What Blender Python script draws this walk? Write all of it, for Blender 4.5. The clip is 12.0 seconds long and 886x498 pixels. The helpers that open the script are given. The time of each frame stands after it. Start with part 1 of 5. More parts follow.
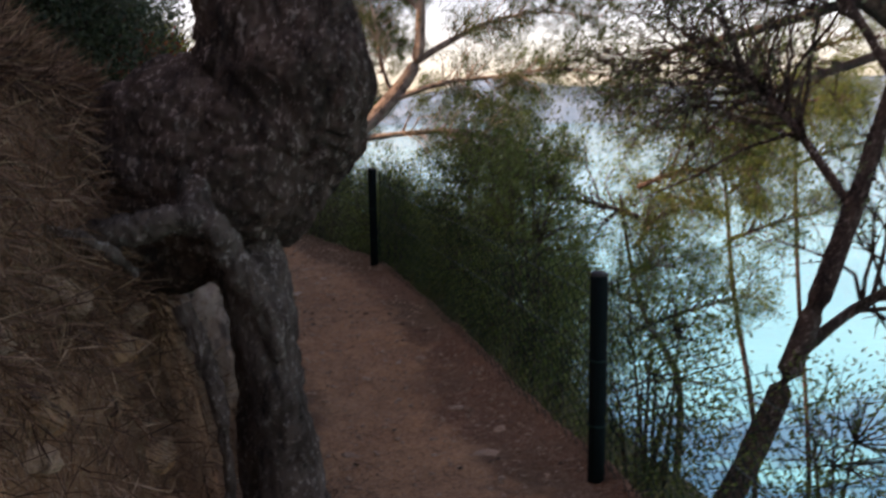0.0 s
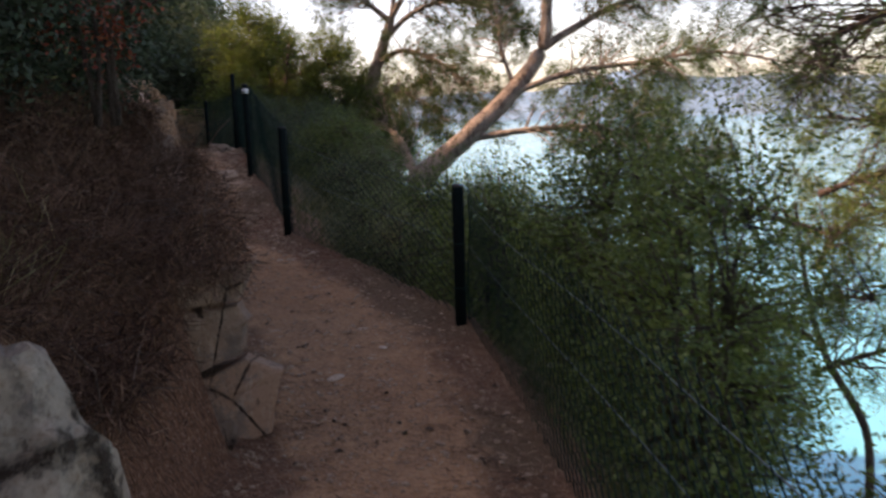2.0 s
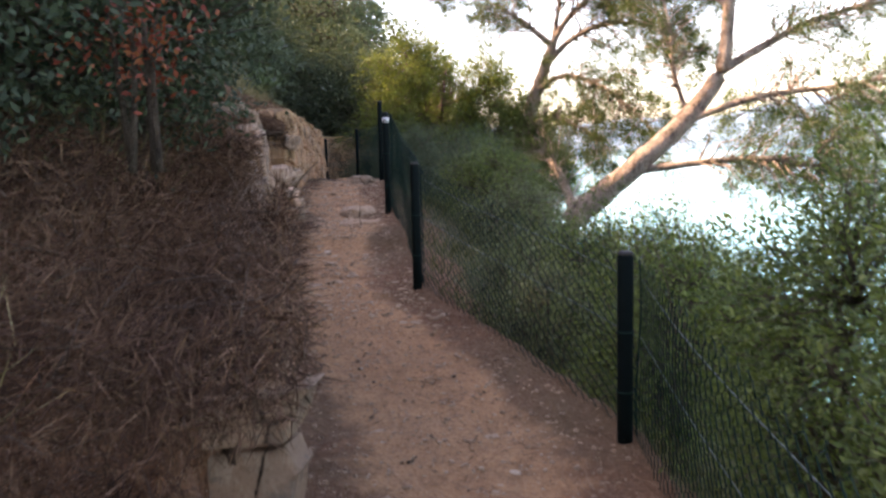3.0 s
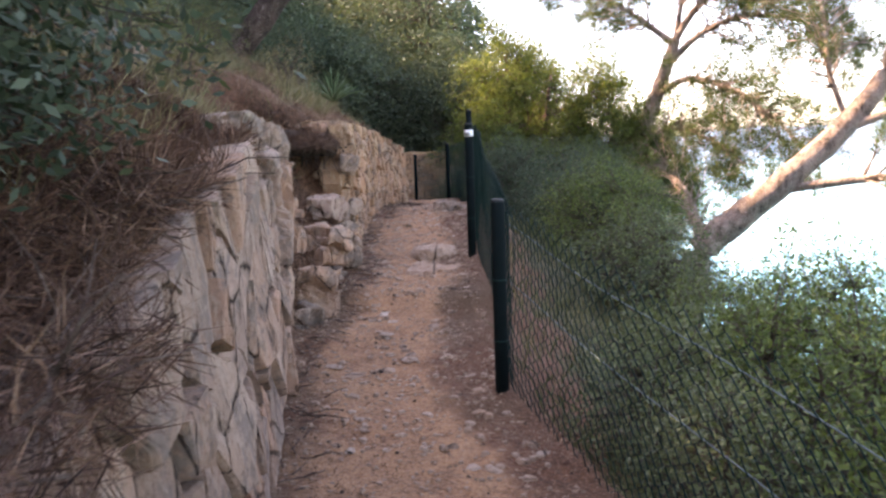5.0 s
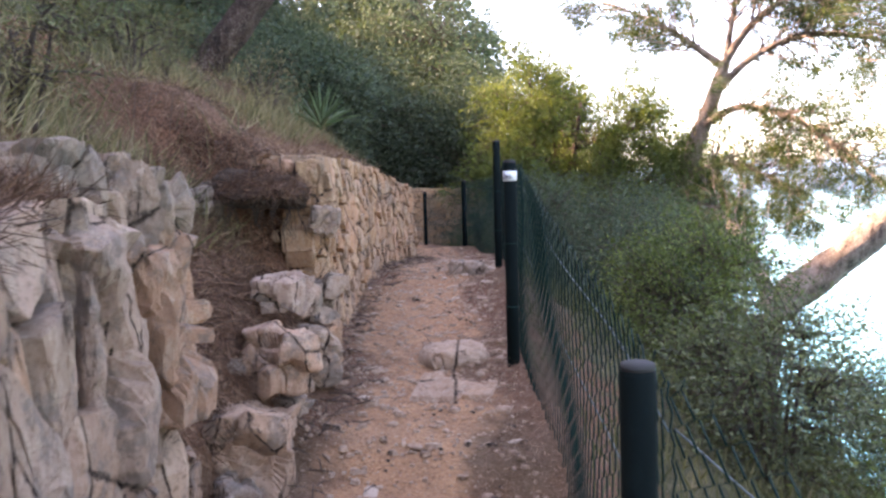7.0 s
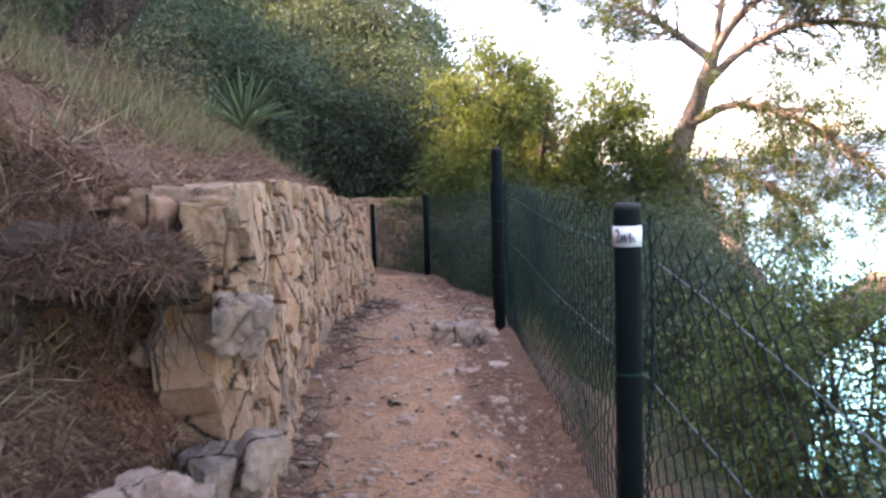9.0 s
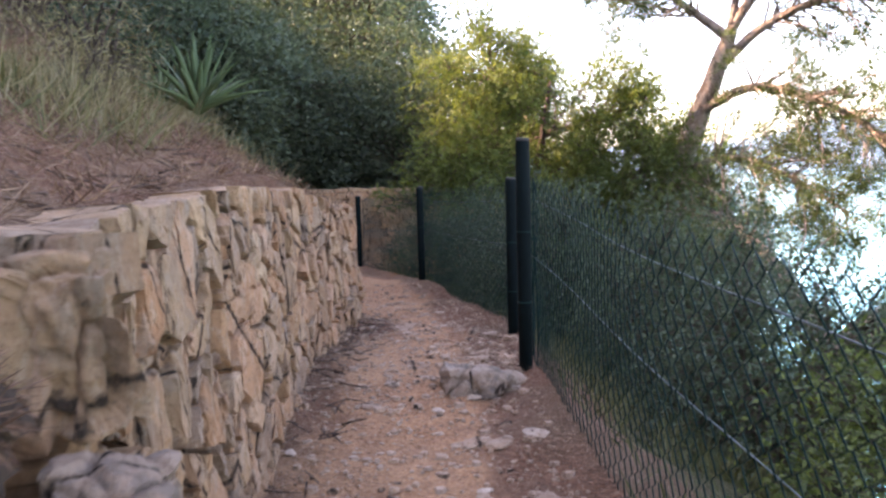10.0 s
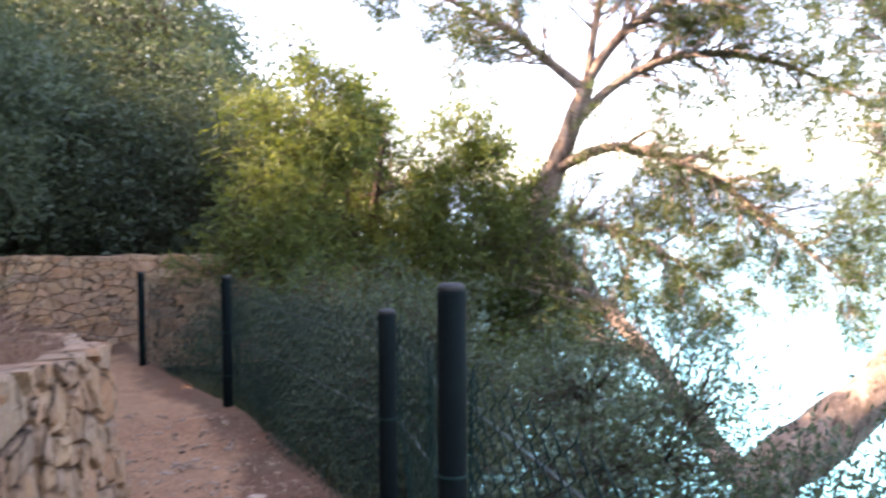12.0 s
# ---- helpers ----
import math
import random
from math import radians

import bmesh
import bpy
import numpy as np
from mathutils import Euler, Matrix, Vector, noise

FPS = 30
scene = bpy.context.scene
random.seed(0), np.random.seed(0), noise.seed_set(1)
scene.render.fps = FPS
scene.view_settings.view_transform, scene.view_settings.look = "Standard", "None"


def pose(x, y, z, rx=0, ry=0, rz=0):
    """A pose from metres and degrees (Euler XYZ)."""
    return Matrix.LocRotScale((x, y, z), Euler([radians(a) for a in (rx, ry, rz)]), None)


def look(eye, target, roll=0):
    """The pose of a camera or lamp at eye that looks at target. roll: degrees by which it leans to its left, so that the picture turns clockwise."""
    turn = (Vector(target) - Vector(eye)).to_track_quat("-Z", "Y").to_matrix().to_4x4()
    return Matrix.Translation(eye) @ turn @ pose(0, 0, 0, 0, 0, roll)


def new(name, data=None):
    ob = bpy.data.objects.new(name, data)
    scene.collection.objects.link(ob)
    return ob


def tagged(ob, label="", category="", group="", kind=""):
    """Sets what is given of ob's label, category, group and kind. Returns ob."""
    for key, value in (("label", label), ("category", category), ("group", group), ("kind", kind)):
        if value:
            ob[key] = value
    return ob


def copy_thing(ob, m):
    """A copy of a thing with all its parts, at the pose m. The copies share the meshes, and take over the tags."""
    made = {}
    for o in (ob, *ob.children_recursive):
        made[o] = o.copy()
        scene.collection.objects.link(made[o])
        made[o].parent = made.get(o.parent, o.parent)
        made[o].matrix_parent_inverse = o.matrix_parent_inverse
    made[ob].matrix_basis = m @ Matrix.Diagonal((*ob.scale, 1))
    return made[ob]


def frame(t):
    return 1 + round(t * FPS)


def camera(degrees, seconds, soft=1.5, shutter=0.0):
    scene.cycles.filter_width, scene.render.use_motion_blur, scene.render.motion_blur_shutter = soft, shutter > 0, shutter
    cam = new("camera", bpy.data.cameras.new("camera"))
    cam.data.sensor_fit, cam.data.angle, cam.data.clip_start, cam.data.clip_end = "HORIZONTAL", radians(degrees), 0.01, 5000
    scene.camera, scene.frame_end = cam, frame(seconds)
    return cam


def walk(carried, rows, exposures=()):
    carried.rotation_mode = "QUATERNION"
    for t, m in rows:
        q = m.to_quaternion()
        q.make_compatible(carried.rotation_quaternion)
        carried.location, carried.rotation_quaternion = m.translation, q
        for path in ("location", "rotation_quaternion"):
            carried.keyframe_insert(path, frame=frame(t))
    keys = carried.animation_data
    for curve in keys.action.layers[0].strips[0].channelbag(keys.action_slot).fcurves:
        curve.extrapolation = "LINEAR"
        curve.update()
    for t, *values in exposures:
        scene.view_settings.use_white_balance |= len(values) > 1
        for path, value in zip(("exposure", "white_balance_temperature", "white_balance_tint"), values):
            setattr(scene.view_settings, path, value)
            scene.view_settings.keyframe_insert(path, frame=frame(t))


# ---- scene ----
cam = camera(56.5, 12.0, 2.5, 0.25)
METRES, EYE, TILT, LEAN, TURN = 14.0, 1.6, -9.0, 0.8, 0.0
ROWS = [
    (0.0, 0.0, 0.0, 0.0, 0.0, 0.0, 0.0),
    (0.5, -0.0074, 0.0346, 0.0037, 3.17, -4.26, 1.15),
    (1.0, -0.0058, 0.0729, 0.0124, 3.58, -3.6, 1.25),
    (1.5, -0.0021, 0.1168, 0.017, 3.92, -1.61, 0.7),
    (2.0, 0.0049, 0.1615, 0.0242, 9.03, -0.32, -0.42),
    (2.5, -0.0022, 0.2071, 0.0342, 16.52, 0.19, -2.25),
    (3.0, -0.0099, 0.2474, 0.0423, 19.91, 1.19, -2.44),
    (3.5, -0.0208, 0.2851, 0.0551, 23.32, 3.23, -3.09),
    (5.5, -0.0773, 0.4313, 0.076, 27.95, 0.76, -2.72),
    (6.0, -0.096, 0.4701, 0.0847, 28.78, 0.08, -2.74),
    (6.5, -0.1217, 0.5049, 0.0954, 28.41, 1.85, -3.2),
    (7.0, -0.1473, 0.5415, 0.1036, 27.75, 3.73, -3.37),
    (9.0, -0.2434, 0.6744, 0.1389, 23.0, 3.82, -2.65),
    (9.5, -0.2643, 0.7116, 0.1482, 22.76, 3.51, -2.26),
    (10.0, -0.2853, 0.7461, 0.1564, 21.81, 2.75, -2.59),
    (10.5, -0.3019, 0.7806, 0.1652, 18.6, 2.37, -2.54),
    (11.0, -0.3183, 0.8173, 0.1784, 18.91, 3.15, -2.62),
    (11.5, -0.3383, 0.8512, 0.1902, 17.72, 4.44, -2.89),
    (12.0, -0.349, 0.884, 0.2019, 8.52, 5.89, -1.87),
]
EXPOSURES = [  # seconds, stops, kelvin, tint
    (0.0, 1.0, 8200, 34), (0.5, 2.3, 8400, 40), (1.0, 2.5, 8300, 39), (1.5, 2.25, 8100, 37), (1.9, 1.2, 7800, 32), (2.5, 2.15, 8000, 30), (3.5, 2.65, 8100, 30),
    (5.5, 3.1, 7600, 34), (9.0, 3.3, 7400, 33), (10.5, 3.2, 7400, 33), (12.0, 3.3, 7300, 32),
]
walk(cam, [(t, pose(0, 0, EYE, TILT, LEAN, TURN) @ pose(METRES * x, METRES * y, METRES * z, 90 + pitch, roll, yaw)) for t, x, y, z, yaw, pitch, roll in ROWS], EXPOSURES)

# ---- world, sun, exposure ----
SUN_TO = Vector((-0.75, -0.12, 0.63)).normalized()
world = bpy.data.worlds.new("sky")
scene.world = world
world.use_nodes = True
_nt = world.node_tree
_sky = _nt.nodes.new("ShaderNodeTexSky")
_sky.sky_type = "NISHITA"
_sky.sun_disc = False
_sky.sun_elevation = math.asin(SUN_TO.z)
_sky.sun_rotation = math.atan2(SUN_TO.x, SUN_TO.y)
_sky.dust_density = 1.5
_nt.links.new(_sky.outputs[0], _nt.nodes["Background"].inputs[0])
_nt.nodes["Background"].inputs[1].default_value = 0.15
_sun = bpy.data.lights.new("sun", "SUN")
_sun.energy, _sun.angle, _sun.color = 4.2, radians(0.6), (1.0, 0.86, 0.66)
sun_ob = new("sun", _sun)
sun_ob.matrix_world = look(SUN_TO * 60, (0, 0, 0))

# ---- materials ----


def srgb(r, g, b):
    return tuple((c / 255 / 12.92) if c < 10 else ((c / 255 + 0.055) / 1.055) ** 2.4 for c in (r, g, b))


class Mat:
    """A short way to write node materials in object-free world space."""

    def __init__(self, name, rough=0.85):
        self.m = bpy.data.materials.new(name)
        self.m.use_nodes = True
        self.t = self.m.node_tree
        self.b = self.t.nodes["Principled BSDF"]
        self.b.inputs["Roughness"].default_value = rough
        self.b.inputs["Specular IOR Level"].default_value = 0.25
        self.geo = self.t.nodes.new("ShaderNodeNewGeometry")

    def noise(self, scale, detail=6, stretch=None, rough=0.6, where=None):
        n = self.t.nodes.new("ShaderNodeTexNoise")
        n.inputs["Scale"].default_value, n.inputs["Detail"].default_value = scale, detail
        n.inputs["Roughness"].default_value = rough
        src = where or self.geo.outputs["Position"]
        if stretch:
            mp = self.t.nodes.new("ShaderNodeMapping")
            mp.inputs["Scale"].default_value = stretch
            self.t.links.new(src, mp.inputs[0])
            src = mp.outputs[0]
        self.t.links.new(src, n.inputs["Vector"])
        return n.outputs["Fac"]

    def voronoi(self, scale, stretch=None, feature="F1", out="Distance"):
        n = self.t.nodes.new("ShaderNodeTexVoronoi")
        n.feature = feature
        n.inputs["Scale"].default_value = scale
        src = self.geo.outputs["Position"]
        if stretch:
            mp = self.t.nodes.new("ShaderNodeMapping")
            mp.inputs["Scale"].default_value = stretch
            self.t.links.new(src, mp.inputs[0])
            src = mp.outputs[0]
        self.t.links.new(src, n.inputs["Vector"])
        return n.outputs[out]

    def ramp(self, fac, *stops):
        n = self.t.nodes.new("ShaderNodeValToRGB")
        e = n.color_ramp.elements
        while len(e) < len(stops):
            e.new(0.5)
        for k, (p, c) in zip(e, stops):
            k.position = p
            k.color = (*c, 1) if len(c) == 3 else c
        self.t.links.new(fac, n.inputs[0])
        return n.outputs[0]

    def grey(self, fac, lo, hi):
        return self.ramp(fac, (lo, (0, 0, 0)), (hi, (1, 1, 1)))

    def mix(self, fac, a, b, mode="MIX"):
        n = self.t.nodes.new("ShaderNodeMix")
        n.data_type, n.blend_type = "RGBA", mode
        for sock, v in ((n.inputs[0], fac), (n.inputs[6], a), (n.inputs[7], b)):
            if isinstance(v, (int, float)):
                sock.default_value = v
            elif isinstance(v, tuple):
                sock.default_value = (*v, 1)
            else:
                self.t.links.new(v, sock)
        return n.outputs[2]

    def math(self, op, a, b=0.0):
        n = self.t.nodes.new("ShaderNodeMath")
        n.operation = op
        for sock, v in ((n.inputs[0], a), (n.inputs[1], b)):
            if isinstance(v, (int, float)):
                sock.default_value = v
            else:
                self.t.links.new(v, sock)
        return n.outputs[0]

    def color(self, c):
        if isinstance(c, tuple):
            self.b.inputs["Base Color"].default_value = (*c, 1)
        else:
            self.t.links.new(c, self.b.inputs["Base Color"])
        return self

    def rough(self, fac, lo, hi):
        n = self.t.nodes.new("ShaderNodeMapRange")
        self.t.links.new(fac, n.inputs[0])
        n.inputs[3].default_value, n.inputs[4].default_value = lo, hi
        self.t.links.new(n.outputs[0], self.b.inputs["Roughness"])
        return self

    def bump(self, fac, strength, dist):
        n = self.t.nodes.new("ShaderNodeBump")
        n.inputs["Strength"].default_value, n.inputs["Distance"].default_value = strength, dist
        self.t.links.new(fac, n.inputs["Height"])
        last = self.b.inputs["Normal"]
        if last.is_linked:
            self.t.links.new(last.links[0].from_socket, n.inputs["Normal"])
        self.t.links.new(n.outputs[0], last)
        return self

    def random(self):
        return self.t.nodes.new("ShaderNodeObjectInfo").outputs["Random"]

    def island(self):
        return self.geo.outputs["Random Per Island"]

    def attr(self, name):
        n = self.t.nodes.new("ShaderNodeAttribute")
        n.attribute_name = name
        return n

    def leafy(self, amount):
        """Light that shines through a thin leaf."""
        tr = self.t.nodes.new("ShaderNodeBsdfTranslucent")
        ad = self.t.nodes.new("ShaderNodeMixShader")
        ad.inputs[0].default_value = amount
        src = self.b.inputs["Base Color"]
        if src.is_linked:
            self.t.links.new(self.mix(1.0, src.links[0].from_socket, (1.0, 0.95, 0.45), "MULTIPLY"), tr.inputs[0])
        self.t.links.new(self.b.outputs[0], ad.inputs[1])
        self.t.links.new(tr.outputs[0], ad.inputs[2])
        self.t.links.new(ad.outputs[0], self.t.nodes["Material Output"].inputs[0])
        return self


def make_ground():
    k = Mat("ground_soil", 0.95)
    zone = k.attr("zone")
    sep = k.t.nodes.new("ShaderNodeSeparateColor")
    k.t.links.new(zone.outputs["Color"], sep.inputs[0])
    big, mid, fine = k.noise(0.9, 5), k.noise(7, 8), k.noise(55, 6)
    litter = k.noise(34, 4, (1, 3.2, 1))
    earth = k.ramp(mid, (0.30, (0.18, 0.078, 0.038)), (0.55, (0.36, 0.172, 0.078)), (0.75, (0.47, 0.26, 0.128)))
    earth = k.mix(k.grey(fine, 0.35, 0.75), earth, (0.48, 0.265, 0.135))
    earth = k.mix(k.grey(litter, 0.52, 0.66), earth, (0.13, 0.058, 0.032))
    earth = k.mix(k.math("MULTIPLY", k.grey(big, 0.4, 0.7), 0.45), earth, (0.45, 0.27, 0.145))
    needles = k.ramp(litter, (0.30, (0.055, 0.024, 0.013)), (0.5, (0.16, 0.072, 0.036)), (0.72, (0.30, 0.16, 0.09)))
    needles = k.mix(k.grey(big, 0.45, 0.65), needles, (0.14, 0.085, 0.045))
    green = k.ramp(mid, (0.3, (0.022, 0.026, 0.010)), (0.55, (0.075, 0.075, 0.030)), (0.8, (0.17, 0.13, 0.07)))
    wob = k.math("ADD", sep.outputs[0], k.math("MULTIPLY", k.math("SUBTRACT", mid, 0.5), 0.8))
    c = k.mix(k.grey(wob, 0.35, 0.65), needles, earth)
    wob2 = k.math("ADD", sep.outputs[2], k.math("MULTIPLY", k.math("SUBTRACT", mid, 0.5), 0.9))
    c = k.mix(k.grey(wob2, 0.4, 0.6), c, green)
    c = k.mix(k.math("MULTIPLY", k.grey(k.noise(130, 3), 0.58, 0.66), 0.7), c, (0.42, 0.30, 0.22))
    c = k.mix(k.math("MULTIPLY", k.grey(k.noise(90, 3), 0.62, 0.70), 0.45), c, (0.07, 0.035, 0.02))
    k.color(c).bump(mid, 0.8, 0.06).bump(fine, 0.9, 0.02).bump(litter, 0.8, 0.012)
    return k.m


def make_stone(name, tones, lichen=0.35, grain=(1, 1, 0.5), facets=3.2):
    """Rough split stone; each piece takes one of the tones, with stains, lichen and chipped grain."""
    k = Mat(name, 0.92)
    n = len(tones)
    base = k.ramp(k.random(), *[(i / (n - 1), t) for i, t in enumerate(tones)])
    big, mid, fine, chip = k.noise(4, 6), k.noise(22, 10, grain, 0.75), k.noise(85, 6, None, 0.7), k.noise(32, 8, None, 0.75)
    base = k.mix(k.math("MULTIPLY", k.grey(big, 0.45, 0.65), 0.35), base, (0.42, 0.24, 0.13))
    base = k.mix(k.math("MULTIPLY", k.grey(mid, 0.5, 0.62), 0.55), base, (0.56, 0.43, 0.31))
    base = k.mix(k.math("MULTIPLY", k.grey(k.noise(7, 9, None, 0.75), 0.50, 0.58), lichen), base, (0.16, 0.135, 0.11))
    base = k.mix(k.math("MULTIPLY", k.grey(chip, 0.54, 0.62), 0.5), base, (0.20, 0.115, 0.06))
    base = k.mix(k.math("MULTIPLY", k.grey(fine, 0.55, 0.66), 0.5), base, (0.13, 0.085, 0.05))
    crack = k.grey(k.noise(9, 10, (1, 1, 0.3), 0.85), 0.37, 0.42)
    base = k.mix(crack, (0.06, 0.038, 0.024), base)
    # split faces: each facet a little lighter or darker and set forward or back, parted by hairline fissures
    where = (1.0, 1.0, grain[2])
    facet = k.noise(1.0, 0, None, 0.5, k.voronoi(facets, where, "F1", "Color"))
    base = k.mix(k.math("MULTIPLY", k.grey(facet, 0.40, 0.62), 0.25), base, tuple(0.5 * c for c in tones[1]))
    fissure = k.grey(k.math("ADD", k.voronoi(facets, where, "DISTANCE_TO_EDGE"), k.math("MULTIPLY", k.math("SUBTRACT", chip, 0.5), 0.10)), -0.01, 0.016)
    base = k.mix(fissure, (0.05, 0.032, 0.02), base)
    k.color(base).bump(facet, 0.6, 0.02).bump(fissure, 0.7, 0.006).bump(mid, 0.7, 0.010).bump(crack, 0.8, 0.008).bump(chip, 1.0, 0.012).bump(fine, 1.0, 0.006).rough(mid, 0.8, 0.98)
    return k.m


def make_bark(name, dark, mid, pale, scale=16):
    """Flaky pine bark: short plates broken by ragged cracks, with pale weathered flakes."""
    k = Mat(name, 0.95)
    n, f = k.noise(5, 8), k.noise(scale * 3.0, 7, (1, 1, 0.45), 0.7)
    plate = k.noise(scale * 3.0, 6, (1, 1, 0.6), 0.65)
    crack = k.noise(scale * 0.55, 10, (1, 1, 0.35), 0.8)
    c = k.mix(k.grey(n, 0.35, 0.65), dark, mid)
    c = k.mix(k.math("MULTIPLY", k.grey(plate, 0.55, 0.62), 0.7), c, pale)
    c = k.mix(k.grey(crack, 0.36, 0.48), tuple(0.22 * x for x in dark), c)
    c = k.mix(k.math("MULTIPLY", k.grey(f, 0.56, 0.68), 0.4), c, pale)
    k.color(c).bump(k.grey(crack, 0.32, 0.52), 0.9, 0.035).bump(plate, 0.9, 0.03).bump(f, 0.6, 0.008)
    return k.m


def make_leaf(name, dark, mid, light, through_amount=0.3, rough=0.6):
    k = Mat(name, rough)
    c = k.ramp(k.island(), (0.0, dark), (0.55, mid), (0.93, light), (1.0, tuple(min(1, 1.35 * x) for x in light)))
    c = k.mix(k.grey(k.noise(1.6, 4), 0.4, 0.68), c, k.mix(0.45, c, light))
    k.color(c).leafy(through_amount)
    return k.m


def make_paint(name, c, rough, worn):
    k = Mat(name, rough)
    n, f = k.noise(16, 7), k.noise(120, 4)
    k.color(k.mix(k.math("MULTIPLY", k.grey(n, 0.52, 0.72), 0.6), c, worn)).bump(f, 0.25, 0.002).rough(n, rough - 0.1, rough + 0.2)
    k.b.inputs["Specular IOR Level"].default_value = 0.1
    return k.m


GROUND = make_ground()
STONE_WARM = make_stone("wall_stone_warm", ((0.504, 0.274, 0.129), (0.359, 0.204, 0.108), (0.524, 0.327, 0.178), (0.301, 0.208, 0.141), (0.514, 0.292, 0.166), (0.446, 0.217, 0.100), (0.533, 0.354, 0.216)), 0.35)
STONE_SLAB = make_stone("slab_stone_pale", ((0.504, 0.301, 0.191), (0.349, 0.239, 0.166), (0.533, 0.372, 0.257), (0.456, 0.248, 0.145), (0.291, 0.221, 0.166), (0.514, 0.332, 0.237)), 0.7, (1, 1, 0.45), 3.6)
STONE_ROCK = make_stone("rock_grey", ((0.30, 0.22, 0.16), (0.24, 0.19, 0.15), (0.38, 0.29, 0.22), (0.34, 0.22, 0.14)), 0.75)
STONE_LICHEN = make_stone("rock_lichen", ((0.36, 0.29, 0.22), (0.42, 0.35, 0.27)), 0.85, (1, 1, 0.8), 0.7)
STONE_PATH = make_stone("path_stone", ((0.46, 0.32, 0.22), (0.38, 0.24, 0.155), (0.58, 0.45, 0.34)), 0.2, (1, 1, 0.5), 1.5)
JOINT = Mat("earth_joint", 1.0)
JOINT.color(JOINT.ramp(JOINT.noise(14, 8), (0.3, (0.022, 0.014, 0.009)), (0.7, (0.075, 0.048, 0.030)))).bump(JOINT.noise(30, 6), 0.8, 0.03)
JOINT = JOINT.m
BARK_DARK = make_bark("bark_old_pine", (0.046, 0.027, 0.020), (0.105, 0.066, 0.047), (0.34, 0.26, 0.215), 19)
BARK_PALE = make_bark("bark_pine_pale", (0.20, 0.14, 0.105), (0.36, 0.265, 0.20), (0.50, 0.40, 0.32), 14)
BARK_GREY = make_bark("bark_root_grey", (0.07, 0.050, 0.038), (0.14, 0.105, 0.082), (0.34, 0.29, 0.25), 22)
TWIG = make_bark("twig_wood", (0.055, 0.038, 0.026), (0.10, 0.072, 0.05), (0.17, 0.13, 0.10), 30)
DEAD_WOOD = make_bark("dead_wood", (0.09, 0.055, 0.038), (0.18, 0.12, 0.085), (0.32, 0.24, 0.18), 30)
PINE = make_leaf("pine_needles_green", (0.018, 0.034, 0.012), (0.045, 0.070, 0.022), (0.085, 0.105, 0.032), 0.35)
# lit version of the pine needles: the sun's yellow is in the colour
PINE_SUNLIT = make_leaf("pine_needles_sunlit", (0.045, 0.074, 0.018), (0.085, 0.120, 0.030), (0.165, 0.195, 0.055), 0.42)
PINE_DARK = make_leaf("evergreen_dark", (0.034, 0.054, 0.036), (0.062, 0.088, 0.056), (0.100, 0.130, 0.074), 0.3, 0.7)
BANK_LEAF = make_leaf("bank_shrub_leaves", (0.020, 0.034, 0.020), (0.038, 0.056, 0.033), (0.075, 0.095, 0.055), 0.25, 0.6)
MASTIC = make_leaf("mastic_leaves", (0.032, 0.052, 0.018), (0.080, 0.115, 0.038), (0.17, 0.205, 0.070), 0.45, 0.5)
OLIVE = make_leaf("olive_leaves", (0.045, 0.060, 0.036), (0.095, 0.118, 0.066), (0.19, 0.21, 0.11), 0.38, 0.5)
RED_LEAF = make_leaf("reddened_leaves", (0.13, 0.022, 0.012), (0.22, 0.048, 0.028), (0.30, 0.10, 0.05), 0.3)
DRY = make_leaf("dry_needles", (0.028, 0.013, 0.008), (0.125, 0.060, 0.033), (0.34, 0.22, 0.14), 0.1, 0.9)
DRY_DARK = make_leaf("dry_brush_brown", (0.016, 0.008, 0.005), (0.070, 0.032, 0.019), (0.20, 0.115, 0.072), 0.1, 0.9)
STRAW = make_leaf("dry_grass", (0.095, 0.075, 0.038), (0.18, 0.145, 0.075), (0.30, 0.25, 0.14), 0.25, 0.9)
GRASS = make_leaf("grass_green", (0.05, 0.06, 0.022), (0.10, 0.105, 0.045), (0.17, 0.155, 0.075), 0.3, 0.8)
AGAVE = make_leaf("agave_leaf", (0.05, 0.085, 0.045), (0.09, 0.14, 0.065), (0.20, 0.24, 0.10), 0.25, 0.6)
POST = make_paint("post_green_black", (0.0022, 0.006, 0.0058), 0.75, (0.006, 0.012, 0.011))
POST_CAP = make_paint("post_cap_worn", (0.045, 0.045, 0.042), 0.7, (0.15, 0.14, 0.13))
WIRE = make_paint("wire_green_plastic", (0.005, 0.022, 0.018), 0.55, (0.012, 0.035, 0.03))
TIE = make_paint("tension_wire", (0.10, 0.13, 0.125), 0.45, (0.2, 0.21, 0.2))
STICKER = make_paint("sticker_white", (0.72, 0.71, 0.68), 0.6, (0.5, 0.48, 0.45))
INK = make_paint("sticker_ink", (0.06, 0.06, 0.065), 0.7, (0.15, 0.15, 0.15))
_w = Mat("sea_water", 0.08)
_w.color(_w.mix(_w.grey(_w.noise(0.02, 4), 0.4, 0.62), (0.12, 0.46, 0.53), (0.06, 0.33, 0.44)))
_w.bump(_w.noise(1.3, 5, (1, 1.8, 1)), 0.35, 0.15)
_w.b.inputs["Specular IOR Level"].default_value = 0.5
WATER = _w.m
# distance haze over the hills is painted in as a blue base colour
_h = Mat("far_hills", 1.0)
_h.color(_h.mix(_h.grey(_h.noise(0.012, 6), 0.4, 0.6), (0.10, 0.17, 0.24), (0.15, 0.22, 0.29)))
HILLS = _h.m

# ---- mesh helpers ----


